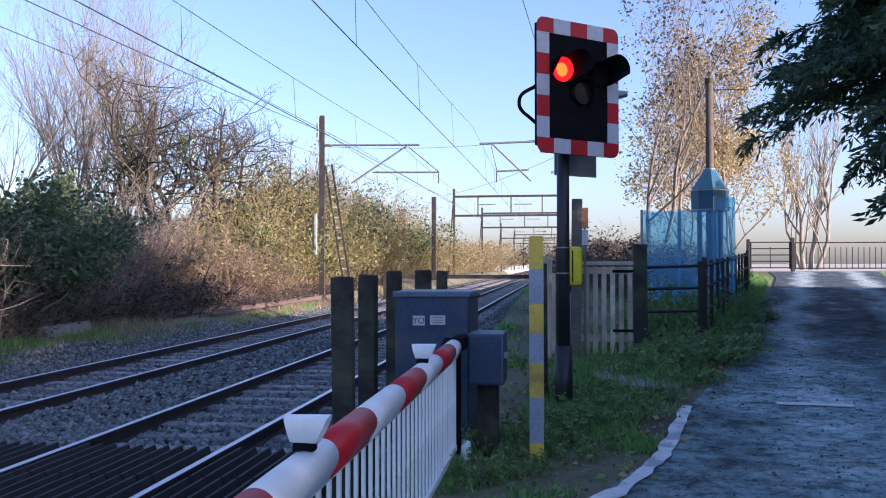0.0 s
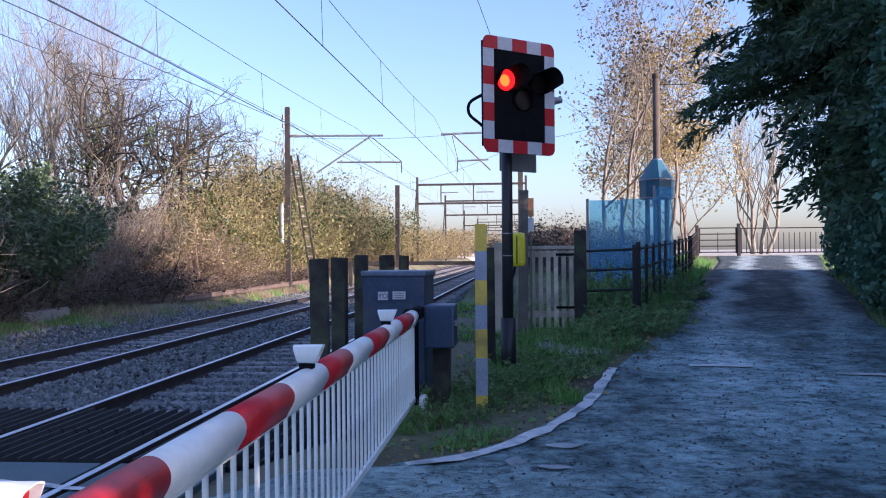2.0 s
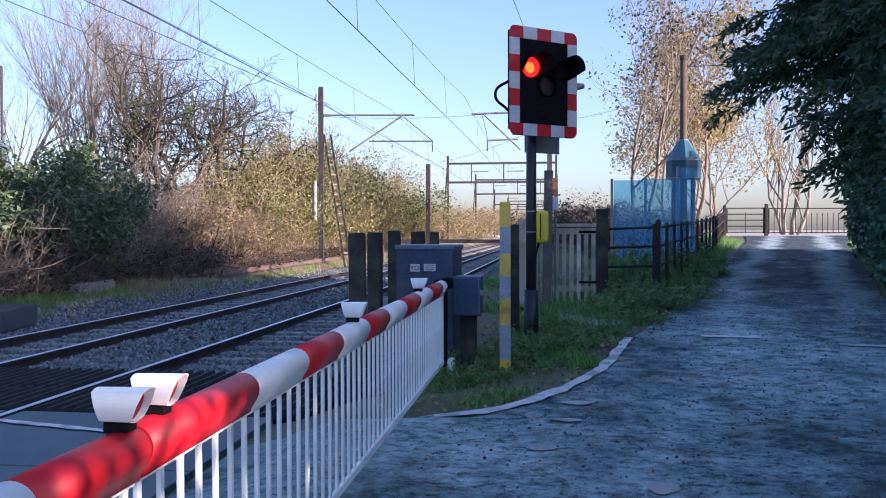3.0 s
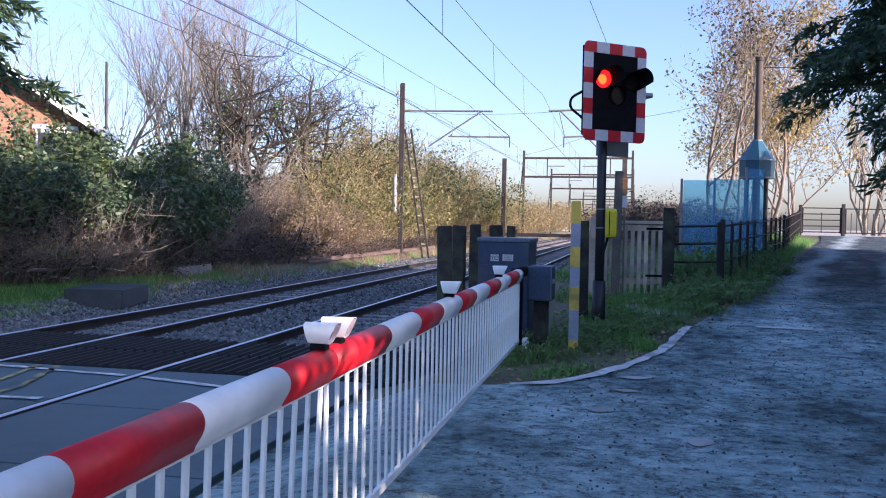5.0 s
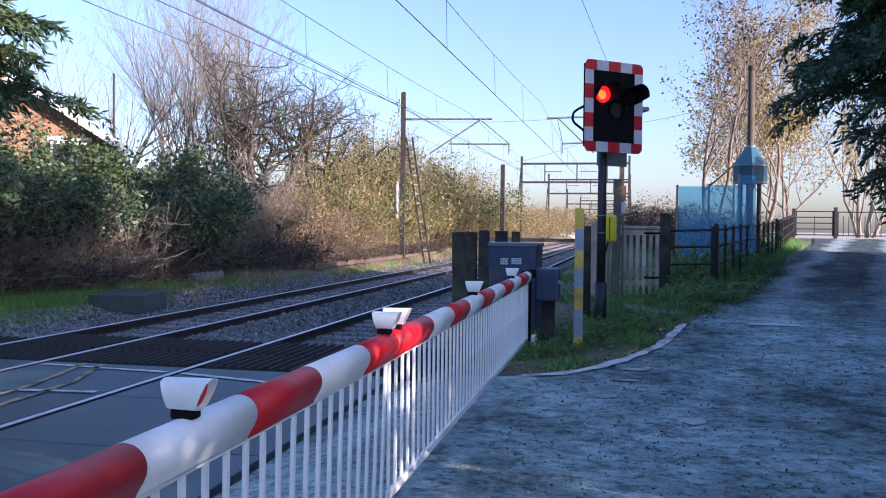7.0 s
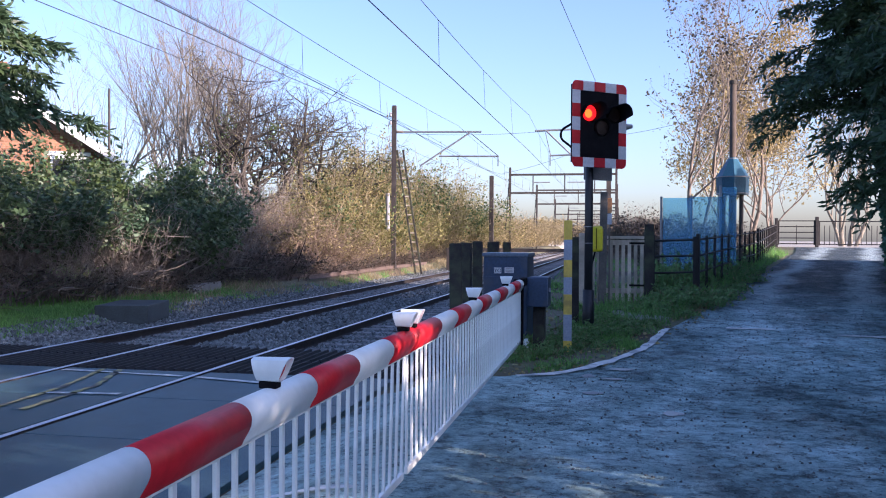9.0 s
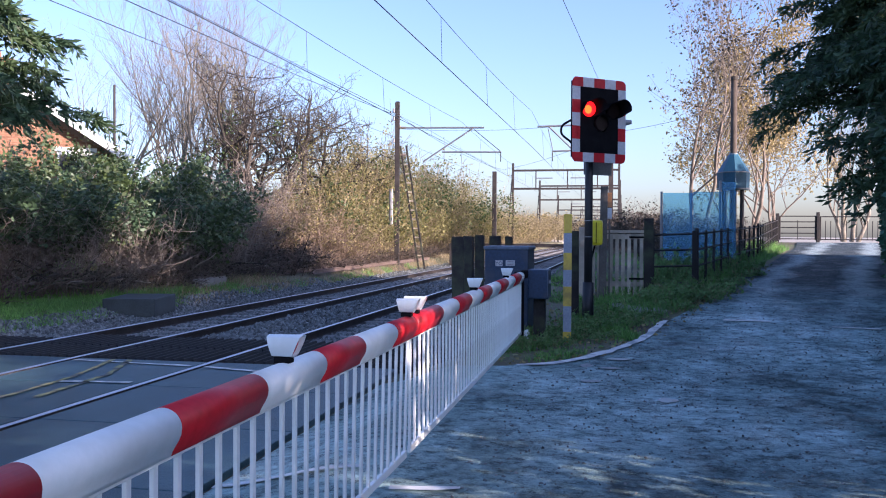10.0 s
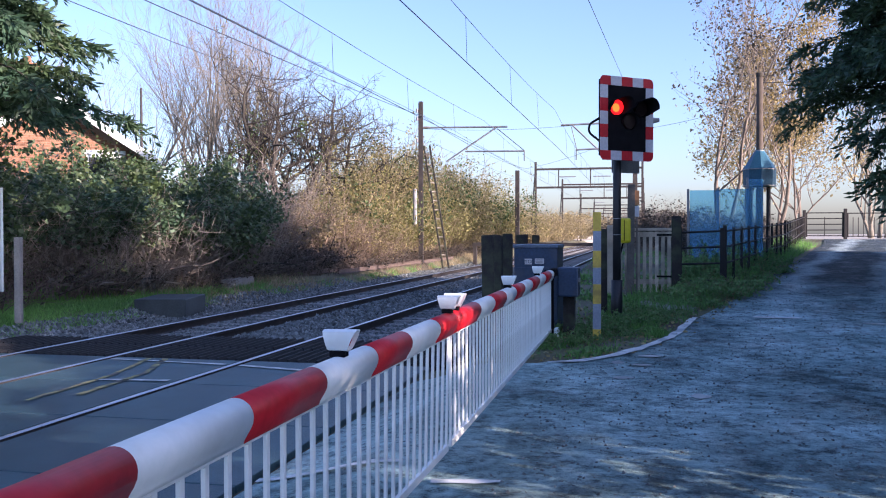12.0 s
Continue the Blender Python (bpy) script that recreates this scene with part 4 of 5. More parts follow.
ob = part("timber_beam", box(bmesh.new(), (-10.8, 18.8, 0.26), (0.22, 2.4, 0.26), 8, bev=0.02), M_CONC)
tagged(ob, "pale old beam lying in the grass", "beam")
wp = part("marker_post", box(bmesh.new(), (-10.0, 8.5, 0.85), (0.11, 0.11, 1.5), 10, bev=0.012), M_CONC)
tagged(wp, "pale concrete marker post in the grass", "post")
wp = part("white_board", box(bmesh.new(), (-11.25, 9.1, 1.55), (0.9, 0.06, 1.9), bev=0.01), M_WHITE)
part("board_leg", box(bmesh.new(), (-11.25, 9.16, 0.4), (0.1, 0.06, 1.2)), M_CONC, wp)
tagged(wp, "white painted board standing in the grass", "board")

# ---- brick house beyond the tracks ----
hs = thing("house", "orange brick house with slate roof, white bargeboard and chimney", "house", "", (-15.6, 22.0, 0), 38)
HY, HG = 0.0, 0.6
AX, AZ, EXR, EZ = -2.9, 6.0, 0.0, 4.15
EXL = 2 * AX - EXR
DEP = 9.0
bm = bmesh.new()
prism(bm, [(EXL, HG), (EXR, HG), (EXR, EZ), (AX, AZ), (EXL, EZ)], HY, HY + DEP, lambda u, v, w: (u, w, v))
part("wall", bm, M_MORTAR, hs, "brick gable wall")
bw_, bh_ = 0.215, 0.065
bricks = []
z = 2.6
row = 0
while z < AZ - 0.1:
    x = EXR - 0.02 - (0.11 if row % 2 else 0)
    while x > EXL:
        lim = EXR + (AX - EXR) * max(0, (z + bh_ - EZ)) / (AZ - EZ)
        if x < lim - 0.12 and z < EZ + (AZ - EZ) * min(1, (EXR - x + 0.05) / (EXR - AX)) and x > EXL:
            bricks.append((x - bw_ / 2, z))
        x -= bw_ + 0.012
    z += bh_ + 0.012
    row += 1
bm = bmesh.new()
for x, z in bricks:
    bmesh.ops.create_cube(bm, size=1, matrix=Matrix.Translation((x, HY - 0.004, z + bh_ / 2)) @ Matrix.Diagonal((bw_, 0.012, bh_, 1)))
M_BRICKI = mat("brick_courses", (0.36, 0.19, 0.11), (0.27, 0.14, 0.08), 0.85, 0, 3, 40, 0.3, island=0.22)
bc = part("brickwork", bm, M_BRICKI, hs)
tagged(bc, kind="stuff")
sl = Vector((EXR - AX, 0, EZ - AZ))
for s in (1, -1):
    a = Vector((AX, 0, AZ + 0.06))
    b = Vector((AX + s * (EXR - AX + 0.35), 0, AZ + 0.06 + (EZ - AZ) * (1 + 0.35 / (EXR - AX))))
    d = (b - a)
    ang = math.atan2(d.z, abs(d.x))
    c = (a + b) / 2
    part("roof", box(bmesh.new(), (c.x, HY + DEP / 2 - 0.2, c.z + 0.05), (d.length, DEP + 0.7, 0.10), rot=Euler((0, -s * ang, 0)).to_matrix()), M_SLATE, hs, "dark slate roof slope")
    part("bargeboard", box(bmesh.new(), (c.x, HY - 0.57, c.z - 0.02), (d.length + 0.02, 0.05, 0.24), rot=Euler((0, -s * ang, 0)).to_matrix(), bev=0.006), M_WHITE, hs, "white bargeboard")
ch_ = part("chimney", box(bmesh.new(), (-3.6, HY + 1.2, 6.4), (1.0, 0.8, 1.7), bev=0.02), M_BRICK, hs, "brick chimney stack")
part("chimney_band", box(bmesh.new(), (-3.6, HY + 1.2, 7.1), (1.12, 0.92, 0.16), bev=0.02), M_BRICK, ch_)
part("pot", rod(bmesh.new(), (-3.6, HY + 1.2, 7.22), (-3.6, HY + 1.2, 7.5), 0.14, 0.11, 14), M_BRICK, ch_)
wd = part("window", box(bmesh.new(), (-1.35, HY - 0.02, 3.6), (1.1, 0.08, 1.3), bev=0.006), M_WHITE, hs, "white window frame")
M_PANE = mat("window_glass", (0.05, 0.06, 0.07), (0.04, 0.05, 0.06), 0.08, 0, 2, 10, 0)
for dx in (-0.26, 0.26):
    for dz in (-0.3, 0.3):
        part("pane", box(bmesh.new(), (-1.35 + dx, HY - 0.063, 3.6 + dz), (0.44, 0.01, 0.52)), M_PANE, wd)
part("lintel", box(bmesh.new(), (-1.35, HY - 0.03, 4.33), (1.3, 0.09, 0.14), bev=0.006), M_WHITE, wd)

# ---- plants ----
def tubes(segs, sides):
    """Tapered tubes from (p0, p1, r0, r1) rows, as vertex and face arrays."""
    a = np.array([s[0] for s in segs], float)
    b = np.array([s[1] for s in segs], float)
    r0 = np.array([s[2] for s in segs])[:, None, None]
    r1 = np.array([s[3] for s in segs])[:, None, None]
    d = b - a
    d /= np.linalg.norm(d, axis=1, keepdims=True) + 1e-9
    ref = np.where(np.abs(d[:, 2:3]) > 0.9, np.array([[1.0, 0, 0]]), np.array([[0, 0, 1.0]]))
    u = np.cross(d, ref)
    u /= np.linalg.norm(u, axis=1, keepdims=True) + 1e-9
    w = np.cross(d, u)
    ang = np.arange(sides) * 2 * math.pi / sides
    ring = u[:, None] * np.cos(ang)[None, :, None] + w[:, None] * np.sin(ang)[None, :, None]
    v = np.concatenate((a[:, None] + ring * r0, b[:, None] + ring * r1), 1)
    i = np.arange(sides)
    q = np.stack((i, (i + 1) % sides, (i + 1) % sides + sides, i + sides), -1)
    f = q[None] + 2 * sides * np.arange(len(segs))[:, None, None]
    return v.reshape(-1, 3), f.reshape(-1, 4)


def leaf_quads(points, size, rng, flat=0.0, droop=0.0, slim=0.55):
    """A small folded diamond per point, turned at random."""
    p = np.asarray(points, float)
    n = len(p)
    d = rng.normal(size=(n, 3))
    d[:, 2] = d[:, 2] * (1 - flat) - droop
    d /= np.linalg.norm(d, axis=1, keepdims=True) + 1e-9
    e = np.cross(d, rng.normal(size=(n, 3)))
    e /= np.linalg.norm(e, axis=1, keepdims=True) + 1e-9
    s = (size * (0.55 + 0.9 * rng.random(n)))[:, None]
    v = np.stack((p, p + d * s * 0.5 + e * s * slim * 0.5, p + d * s, p + d * s * 0.5 - e * s * slim * 0.5), 1)
    f = np.arange(4 * n).reshape(n, 4)
    return v.reshape(-1, 3), f


def mesh_of(name, v, f, material):
    me = bpy.data.meshes.new(name)
    v, f = np.asarray(v, np.float32), np.asarray(f, np.int32)
    me.vertices.add(len(v))
    me.vertices.foreach_set("co", v.ravel())
    k = f.shape[1]
    me.loops.add(f.size)
    me.loops.foreach_set("vertex_index", f.ravel())
    me.polygons.add(len(f))
    me.polygons.foreach_set("loop_start", np.arange(len(f), dtype=np.int32) * k)
    me.update(calc_edges=True)
    me.materials.append(material)
    return me


def grow(rng, height_, r0, spread, levels, up=0.5, first=0.25, kids=(7, 6, 5), wob=0.14, ratio=(0.6, 0.55, 0.5), trunks=1, lean=0.1):
    """Branch rows of a bare tree: tapered, crooked limbs that fork again and again. Returns rows and twig ends."""
    segs, ends = [], []

    def limb(p, d, length, r, lev):
        n = max(3, int(5 - lev)) if lev else 8
        pts = [np.array(p)]
        dd = np.array(d)
        for i in range(n):
            dd = dd + rng.normal(0, wob, 3) + np.array((0, 0, up * 0.12))
            dd /= np.linalg.norm(dd)
            pts.append(pts[-1] + dd * length / n)
        rad = [r * (1 - 0.82 * i / n) for i in range(n + 1)]
        for i in range(n):
            segs.append((pts[i], pts[i + 1], rad[i], rad[i + 1], lev))
        if lev >= levels:
            ends.extend(pts[1:])
            return
        k = kids[min(lev, len(kids) - 1)]
        for j in range(k):
            f = first + (1 - first) * (j + rng.random()) / k if lev == 0 else 0.2 + 0.8 * (j + rng.random()) / k
            i = min(n - 1, int(f * n))
            q = pts[i] + (pts[i + 1] - pts[i]) * (f * n - i)
            ax = rng.normal(size=3)
            side = np.cross(dd, ax)
            side /= np.linalg.norm(side) + 1e-9
            nd = dd * (1 - spread) + side * spread + np.array((0, 0, up * 0.35))
            nd /= np.linalg.norm(nd)
            limb(q, nd, length * ratio[min(lev, len(ratio) - 1)] * (1.15 - 0.55 * f) * (0.75 + 0.5 * rng.random()), max(0.004, rad[i] * 0.52), lev + 1)

    for t in range(trunks):
        a = rng.random() * 6.283
        d = np.array((math.cos(a) * lean, math.sin(a) * lean, 1.0))
        limb((0.12 * trunks * math.cos(a) * (trunks > 1), 0.12 * trunks * math.sin(a) * (trunks > 1), -0.1), d / np.linalg.norm(d), height_ * (0.85 + 0.3 * rng.random()), r0 * (0.7 + 0.4 * rng.random()), 0)
    return segs, ends


def tree(name, loc, seed, label, bark, height_, r0, spread=0.55, levels=3, leaves=None, leaf_n=0, leaf_size=0.07, clump=0.15, scale=(1, 1, 1), category="tree", group="trees", thin=1.0, ivy_n=0, ivy_mat=None, **kw):
    rng = np.random.default_rng(seed)
    segs, ends = grow(rng, height_, r0, spread, levels, **kw)
    th = thing(name, label, category, group, (loc[0], loc[1], height(loc[0], loc[1])), 0)
    th.scale = scale
    big = [s[:4] for s in segs if s[4] <= 1]
    fine = [(s[0], s[1], max(s[2] * thin, 0.0045 * thin), max(s[3] * thin, 0.003 * thin)) for s in segs if s[4] > 1]
    ob = new("trunk", mesh_of("trunk", *tubes(big, 7), bark))
    ob.parent = th
    ob.data.polygons.foreach_set("use_smooth", [True] * len(ob.data.polygons))
    if fine:
        ob = new("crown", mesh_of("crown", *tubes(fine, 3), bark))
        ob.parent = th
    if leaves:
        e = np.array(ends)
        p = e[rng.integers(0, len(e), leaf_n)] + rng.normal(0, clump, (leaf_n, 3))
        ob = new("foliage", mesh_of("foliage", *leaf_quads(p, leaf_size, rng, droop=0.3), leaves))
        ob.parent = th
    if ivy_n:
        lim = np.array([(np.array(s[0]) + np.array(s[1])) / 2 for s in segs if s[4] <= 1 and s[0][2] < 0.75 * height_])
        hubs = lim[rng.integers(0, len(lim), 9)]
        p = hubs[rng.integers(0, len(hubs), ivy_n)] + rng.normal(0, 0.2, (ivy_n, 3)) * np.array((1, 1, 1.5))
        ob = new("ivy", mesh_of("ivy", *leaf_quads(p, 0.11, rng, droop=0.3, slim=0.8), ivy_mat))
        ob.parent = th
        ob["label"] = "ivy climbing the limbs"
    return th


def thicket(name, seed, w, h, stems, leaf_n, stem_mat, leaf_mat, leaf_size, label, category="bush", group="bushes", arch=0.5, stem_r=0.008, low=0.1, ivy_n=0, ivy_mat=None, ivy_size=0.11):
    """A bush: many arching stems from the ground with small leaves along them."""
    rng = np.random.default_rng(seed)
    segs, pts = [], []
    for i in range(stems):
        a, rr = rng.random() * 6.283, math.sqrt(rng.random()) * w * 0.42
        p = np.array((rr * math.cos(a), rr * math.sin(a), -0.1))
        out = rng.random() * 6.283
        d = np.array((math.cos(a) * 0.35 + 0.3 * math.cos(out), math.sin(a) * 0.35 + 0.3 * math.sin(out), 1.0))
        L = h * (0.45 + 0.65 * rng.random()) * (1.1 - 0.5 * rr / (w * 0.42 + 1e-6))
        n = 6
        r = stem_r * (0.6 + 0.9 * rng.random())
        for k in range(n):
            d = d + rng.normal(0, 0.16, 3) + np.array((math.cos(a), math.sin(a), -0.5)) * arch * 0.16 * k / n
            d /= np.linalg.norm(d)
            q = p + d * L / n
            segs.append((p, q, r * (1 - 0.13 * k), r * (1 - 0.13 * (k + 1))))
            pts.append(q)
            if k > 0:
                for _ in range(2):
                    s = d * 0.5 + rng.normal(0, 0.6, 3)
                    s /= np.linalg.norm(s)
                    e = q + s * L * (0.10 + 0.12 * rng.random())
                    segs.append((q, e, r * 0.5, r * 0.22))
                    pts.append((q + e) / 2)
                    pts.append(e)
            p = q
    th = thing(name, label, category, group)
    ob = new("branchwork", mesh_of("branchwork", *tubes(segs, 3), stem_mat))
    ob.parent = th
    if leaf_n:
        e = np.array(pts)
        e = e[e[:, 2] > low * h]
        hubs = e[rng.integers(0, len(e), max(40, leaf_n // 60))]
        near = hubs[rng.integers(0, len(hubs), leaf_n)] + rng.normal(0, 0.045 * h, (leaf_n, 3))
        loose = e[rng.integers(0, len(e), leaf_n)] + rng.normal(0, 0.012 * h, (leaf_n, 3))
        p = np.where(rng.random((leaf_n, 1)) < 0.7, near, loose)
        p[:, 2] = np.abs(p[:, 2])
        ob = new("foliage", mesh_of("foliage", *leaf_quads(p, leaf_size, rng), leaf_mat))
        ob.parent = th
    if ivy_n:
        e = np.array(pts)
        e = e[(e[:, 2] > 0.2 * h) & (e[:, 2] < 0.9 * h)]
        hubs = e[rng.integers(0, len(e), 14)]
        p = hubs[rng.integers(0, len(hubs), ivy_n)] + rng.normal(0, 0.075 * h, (ivy_n, 3)) * np.array((0.8, 0.8, 1.3))
        ob = new("ivy", mesh_of("ivy", *leaf_quads(p, ivy_size, rng, slim=0.8), ivy_mat))
        ob.parent = th
        ob["label"] = "clumps of ivy leaves in a painted sunlit tone"
    return th


def place(src, spots, first=True):
    """Stands copies of a bush at (x, y, scale, height scale)."""
    for i, (x, y, s, sz) in enumerate(spots):
        m = Matrix.Translation((x, y, height(x, y))) @ Matrix.Rotation(random.random() * 6.28, 4, "Z")
        if i == 0:
            src.matrix_basis = m @ Matrix.Diagonal((s, s, sz, 1))
        else:
            c = copy_thing(src, m)
            c.scale = (s, s, sz)


# tall bare trees behind the far bank
tree("bare_tree", (-23.3, 41), 11, "tall bare multi-stemmed tree with fine reddish twigs", M_BARKPALE, 11.0, 0.13, 0.42, 3, up=0.62, first=0.15, kids=(11, 7, 5), trunks=5, lean=0.42, thin=1.45)
tree("bare_tree", (-26.5, 47), 12, "tall bare multi-stemmed tree with fine reddish twigs", M_BARKPALE, 12.0, 0.13, 0.42, 3, up=0.62, first=0.15, kids=(11, 7, 5), trunks=4, lean=0.4, thin=1.45)
tree("bare_tree", (-28.5, 42), 13, "tall bare multi-stemmed tree with fine reddish twigs", M_BARKPALE, 9.5, 0.12, 0.45, 3, up=0.6, first=0.15, kids=(10, 7, 5), trunks=4, lean=0.45, thin=1.15)
for i, (x, y, h, s) in enumerate(((-17.7, 36, 9.6, 21), (-16.3, 36.5, 9.8, 22), (-15.2, 37.4, 9.2, 23), (-19.0, 40, 10.2, 24), (-14.6, 42, 8.6, 25), (-18.4, 37.6, 10.0, 26), (-16.9, 39.5, 10.2, 27))):
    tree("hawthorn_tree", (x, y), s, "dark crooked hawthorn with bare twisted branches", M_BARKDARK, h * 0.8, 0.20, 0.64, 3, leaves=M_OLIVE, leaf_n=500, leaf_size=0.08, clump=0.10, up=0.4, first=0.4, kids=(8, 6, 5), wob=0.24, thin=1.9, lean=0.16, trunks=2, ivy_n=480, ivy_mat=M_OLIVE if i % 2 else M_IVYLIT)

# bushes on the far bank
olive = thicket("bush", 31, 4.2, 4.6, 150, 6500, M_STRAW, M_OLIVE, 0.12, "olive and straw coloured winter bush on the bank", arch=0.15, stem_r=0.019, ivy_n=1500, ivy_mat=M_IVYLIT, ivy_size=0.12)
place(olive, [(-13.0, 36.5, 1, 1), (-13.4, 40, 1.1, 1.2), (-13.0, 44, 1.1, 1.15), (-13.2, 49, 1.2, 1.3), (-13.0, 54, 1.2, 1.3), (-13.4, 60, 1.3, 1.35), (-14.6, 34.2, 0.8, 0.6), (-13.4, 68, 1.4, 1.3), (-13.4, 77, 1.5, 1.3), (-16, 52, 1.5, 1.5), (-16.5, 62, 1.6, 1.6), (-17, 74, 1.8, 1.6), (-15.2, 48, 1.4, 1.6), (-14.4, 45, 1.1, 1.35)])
tan = thicket("bush", 32, 3.6, 3.4, 170, 1500, M_PINKSTEM, M_TAN, 0.12, "dense tan and pinkish bare-stemmed bush", stem_r=0.02, arch=0.25)
place(tan, [(-12.6, 31.5, 1, 0.95), (-13.6, 28.5, 1.0, 0.9), (-11.9, 34, 0.8, 0.75)])
straw = thicket("bush", 38, 3.6, 3.4, 170, 2500, M_STRAW, M_TAN, 0.12, "straw coloured bare-stemmed bush along the line", stem_r=0.02, arch=0.25)
place(straw, [(-12.5, 57, 1.2, 1.1), (-12.6, 86, 1.7, 1.3), (-12.8, 96, 1.8, 1.3), (-12.8, 108, 2.2, 1.4), (-12.8, 122, 2.4, 1.4), (-13, 140, 3, 1.5), (-14, 165, 4, 1.6), (-15, 200, 5, 1.7), (-12.4, 72, 1.1, 1.0)])
bramble = thicket("bramble_patch", 33, 3.2, 1.9, 130, 900, M_BRAMBLE, M_BROWNLEAF, 0.11, "tangled purplish brown bramble patch", category="bramble", arch=1.6, stem_r=0.015)
place(bramble, [(-12.0, 26.3, 1.15, 1.0), (-11.9, 23.5, 0.9, 0.6), (-11.6, 29.5, 0.8, 0.55), (-12.2, 20.0, 1, 0.6), (-11.9, 17.2, 1, 0.55), (-12.3, 14.5, 1, 0.6), (-12.6, 12.0, 1, 0.7), (-12.3, 9.4, 1, 0.6), (-11.5, 32, 0.9, 0.5), (-11.6, 35, 1.0, 0.6), (-12.0, 38.5, 1.0, 0.5), (-11.7, 42, 1.1, 0.55), (-11.6, 47, 1.2, 0.6), (-11.8, 53, 1.3, 0.6), (-12.8, 24.5, 1.1, 0.9), (-12.6, 28.2, 1.0, 0.8)])
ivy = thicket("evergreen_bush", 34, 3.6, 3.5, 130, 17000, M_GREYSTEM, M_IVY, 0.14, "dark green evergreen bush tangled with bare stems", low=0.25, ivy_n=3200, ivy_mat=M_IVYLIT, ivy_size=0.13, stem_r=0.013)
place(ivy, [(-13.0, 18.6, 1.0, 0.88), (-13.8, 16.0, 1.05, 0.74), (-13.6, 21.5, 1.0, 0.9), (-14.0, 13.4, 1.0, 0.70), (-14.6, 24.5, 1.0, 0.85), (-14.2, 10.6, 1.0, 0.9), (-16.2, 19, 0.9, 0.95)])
stalks = thicket("bare_shrub", 35, 3.0, 3.3, 80, 0, M_GREYSTEM, None, 0.1, "thin bare pale stems standing before the bushes", category="shrub", arch=0.2, stem_r=0.011)
place(stalks, [(-12.2, 16.5, 1, 1), (-12.1, 19.5, 1, 0.9), (-12.4, 13.0, 1.0, 0.95), (-12.7, 22.6, 1.1, 1.0), (-13.4, 25.3, 1.1, 1.1), (-13.0, 10.5, 1, 1), (-11.9, 14.6, 0.9, 0.8), (-11.9, 18.0, 0.9, 0.85), (-12.2, 21.2, 1.0, 0.9), (-14.5, 29.0, 1.3, 1.4), (-15.5, 32.0, 1.4, 1.5), (-17.0, 30.0, 1.4, 1.5)])

# trees on the right beyond the pole
tree("ash_tree", (4.6, 44), 41, "tall tree with pale branches and hanging brown seed keys", M_BARK, 12.0, 0.15, 0.5, 3, leaves=M_BROWNLEAF, leaf_n=3400, leaf_size=0.16, clump=0.12, up=0.6, first=0.2, kids=(11, 7, 5), trunks=2, lean=0.12, thin=1.2)
tree("autumn_tree", (8.0, 50), 42, "spreading tree with thin russet autumn leaves", M_BARK, 9.8, 0.13, 0.5, 3, leaves=M_RUSSET, leaf_n=9000, leaf_size=0.17, clump=0.3, up=0.5, first=0.15, kids=(8, 6, 5), trunks=2, lean=0.15, thin=1.1)
tree("autumn_tree", (10.2, 55), 43, "spreading tree with thin tan autumn leaves", M_BARK, 8.8, 0.13, 0.55, 3, leaves=M_TAN, leaf_n=8000, leaf_size=0.17, clump=0.35, up=0.45, first=0.12, kids=(8, 6, 5), trunks=2, lean=0.2, thin=1.1)
tree("autumn_tree", (6.2, 47), 44, "spreading tree with thin tan autumn leaves", M_BARK, 7.5, 0.11, 0.55, 3, leaves=M_TAN, leaf_n=5500, leaf_size=0.17, clump=0.35, up=0.45, first=0.12, kids=(8, 6, 5), trunks=2, lean=0.2, thin=1.1)
tree("bare_tree", (16.3, 62), 45, "fan-shaped bare tree with several stems from one base", M_BARKPALE, 7.8, 0.17, 0.32, 3, up=0.9, first=0.12, kids=(9, 6, 4), trunks=4, lean=0.3, thin=1.5)
darkhedge = thicket("hedge_bush", 36, 3.0, 2.0, 160, 5000, M_BRAMBLE, M_BROWNLEAF, 0.08, "dark brown bare hedge bush behind the fence", group="hedge bushes")
place(darkhedge, [(1.6, 24, 1, 0.95), (3.2, 29, 1.1, 0.9), (0.9, 30, 1.2, 0.95), (2.0, 36, 1.2, 1.0), (4.6, 33, 1, 0.8), (2.2, 19, 0.7, 0.5), (3.4, 22, 0.7, 0.5), (1.8, 44, 1.5, 1.1)])
weeds = thicket("weed_clump", 37, 1.2, 0.55, 90, 900, M_STRAW, M_WEED, 0.07, "leafy green nettles and weeds along the fence foot", category="weeds", group="weeds", stem_r=0.004)
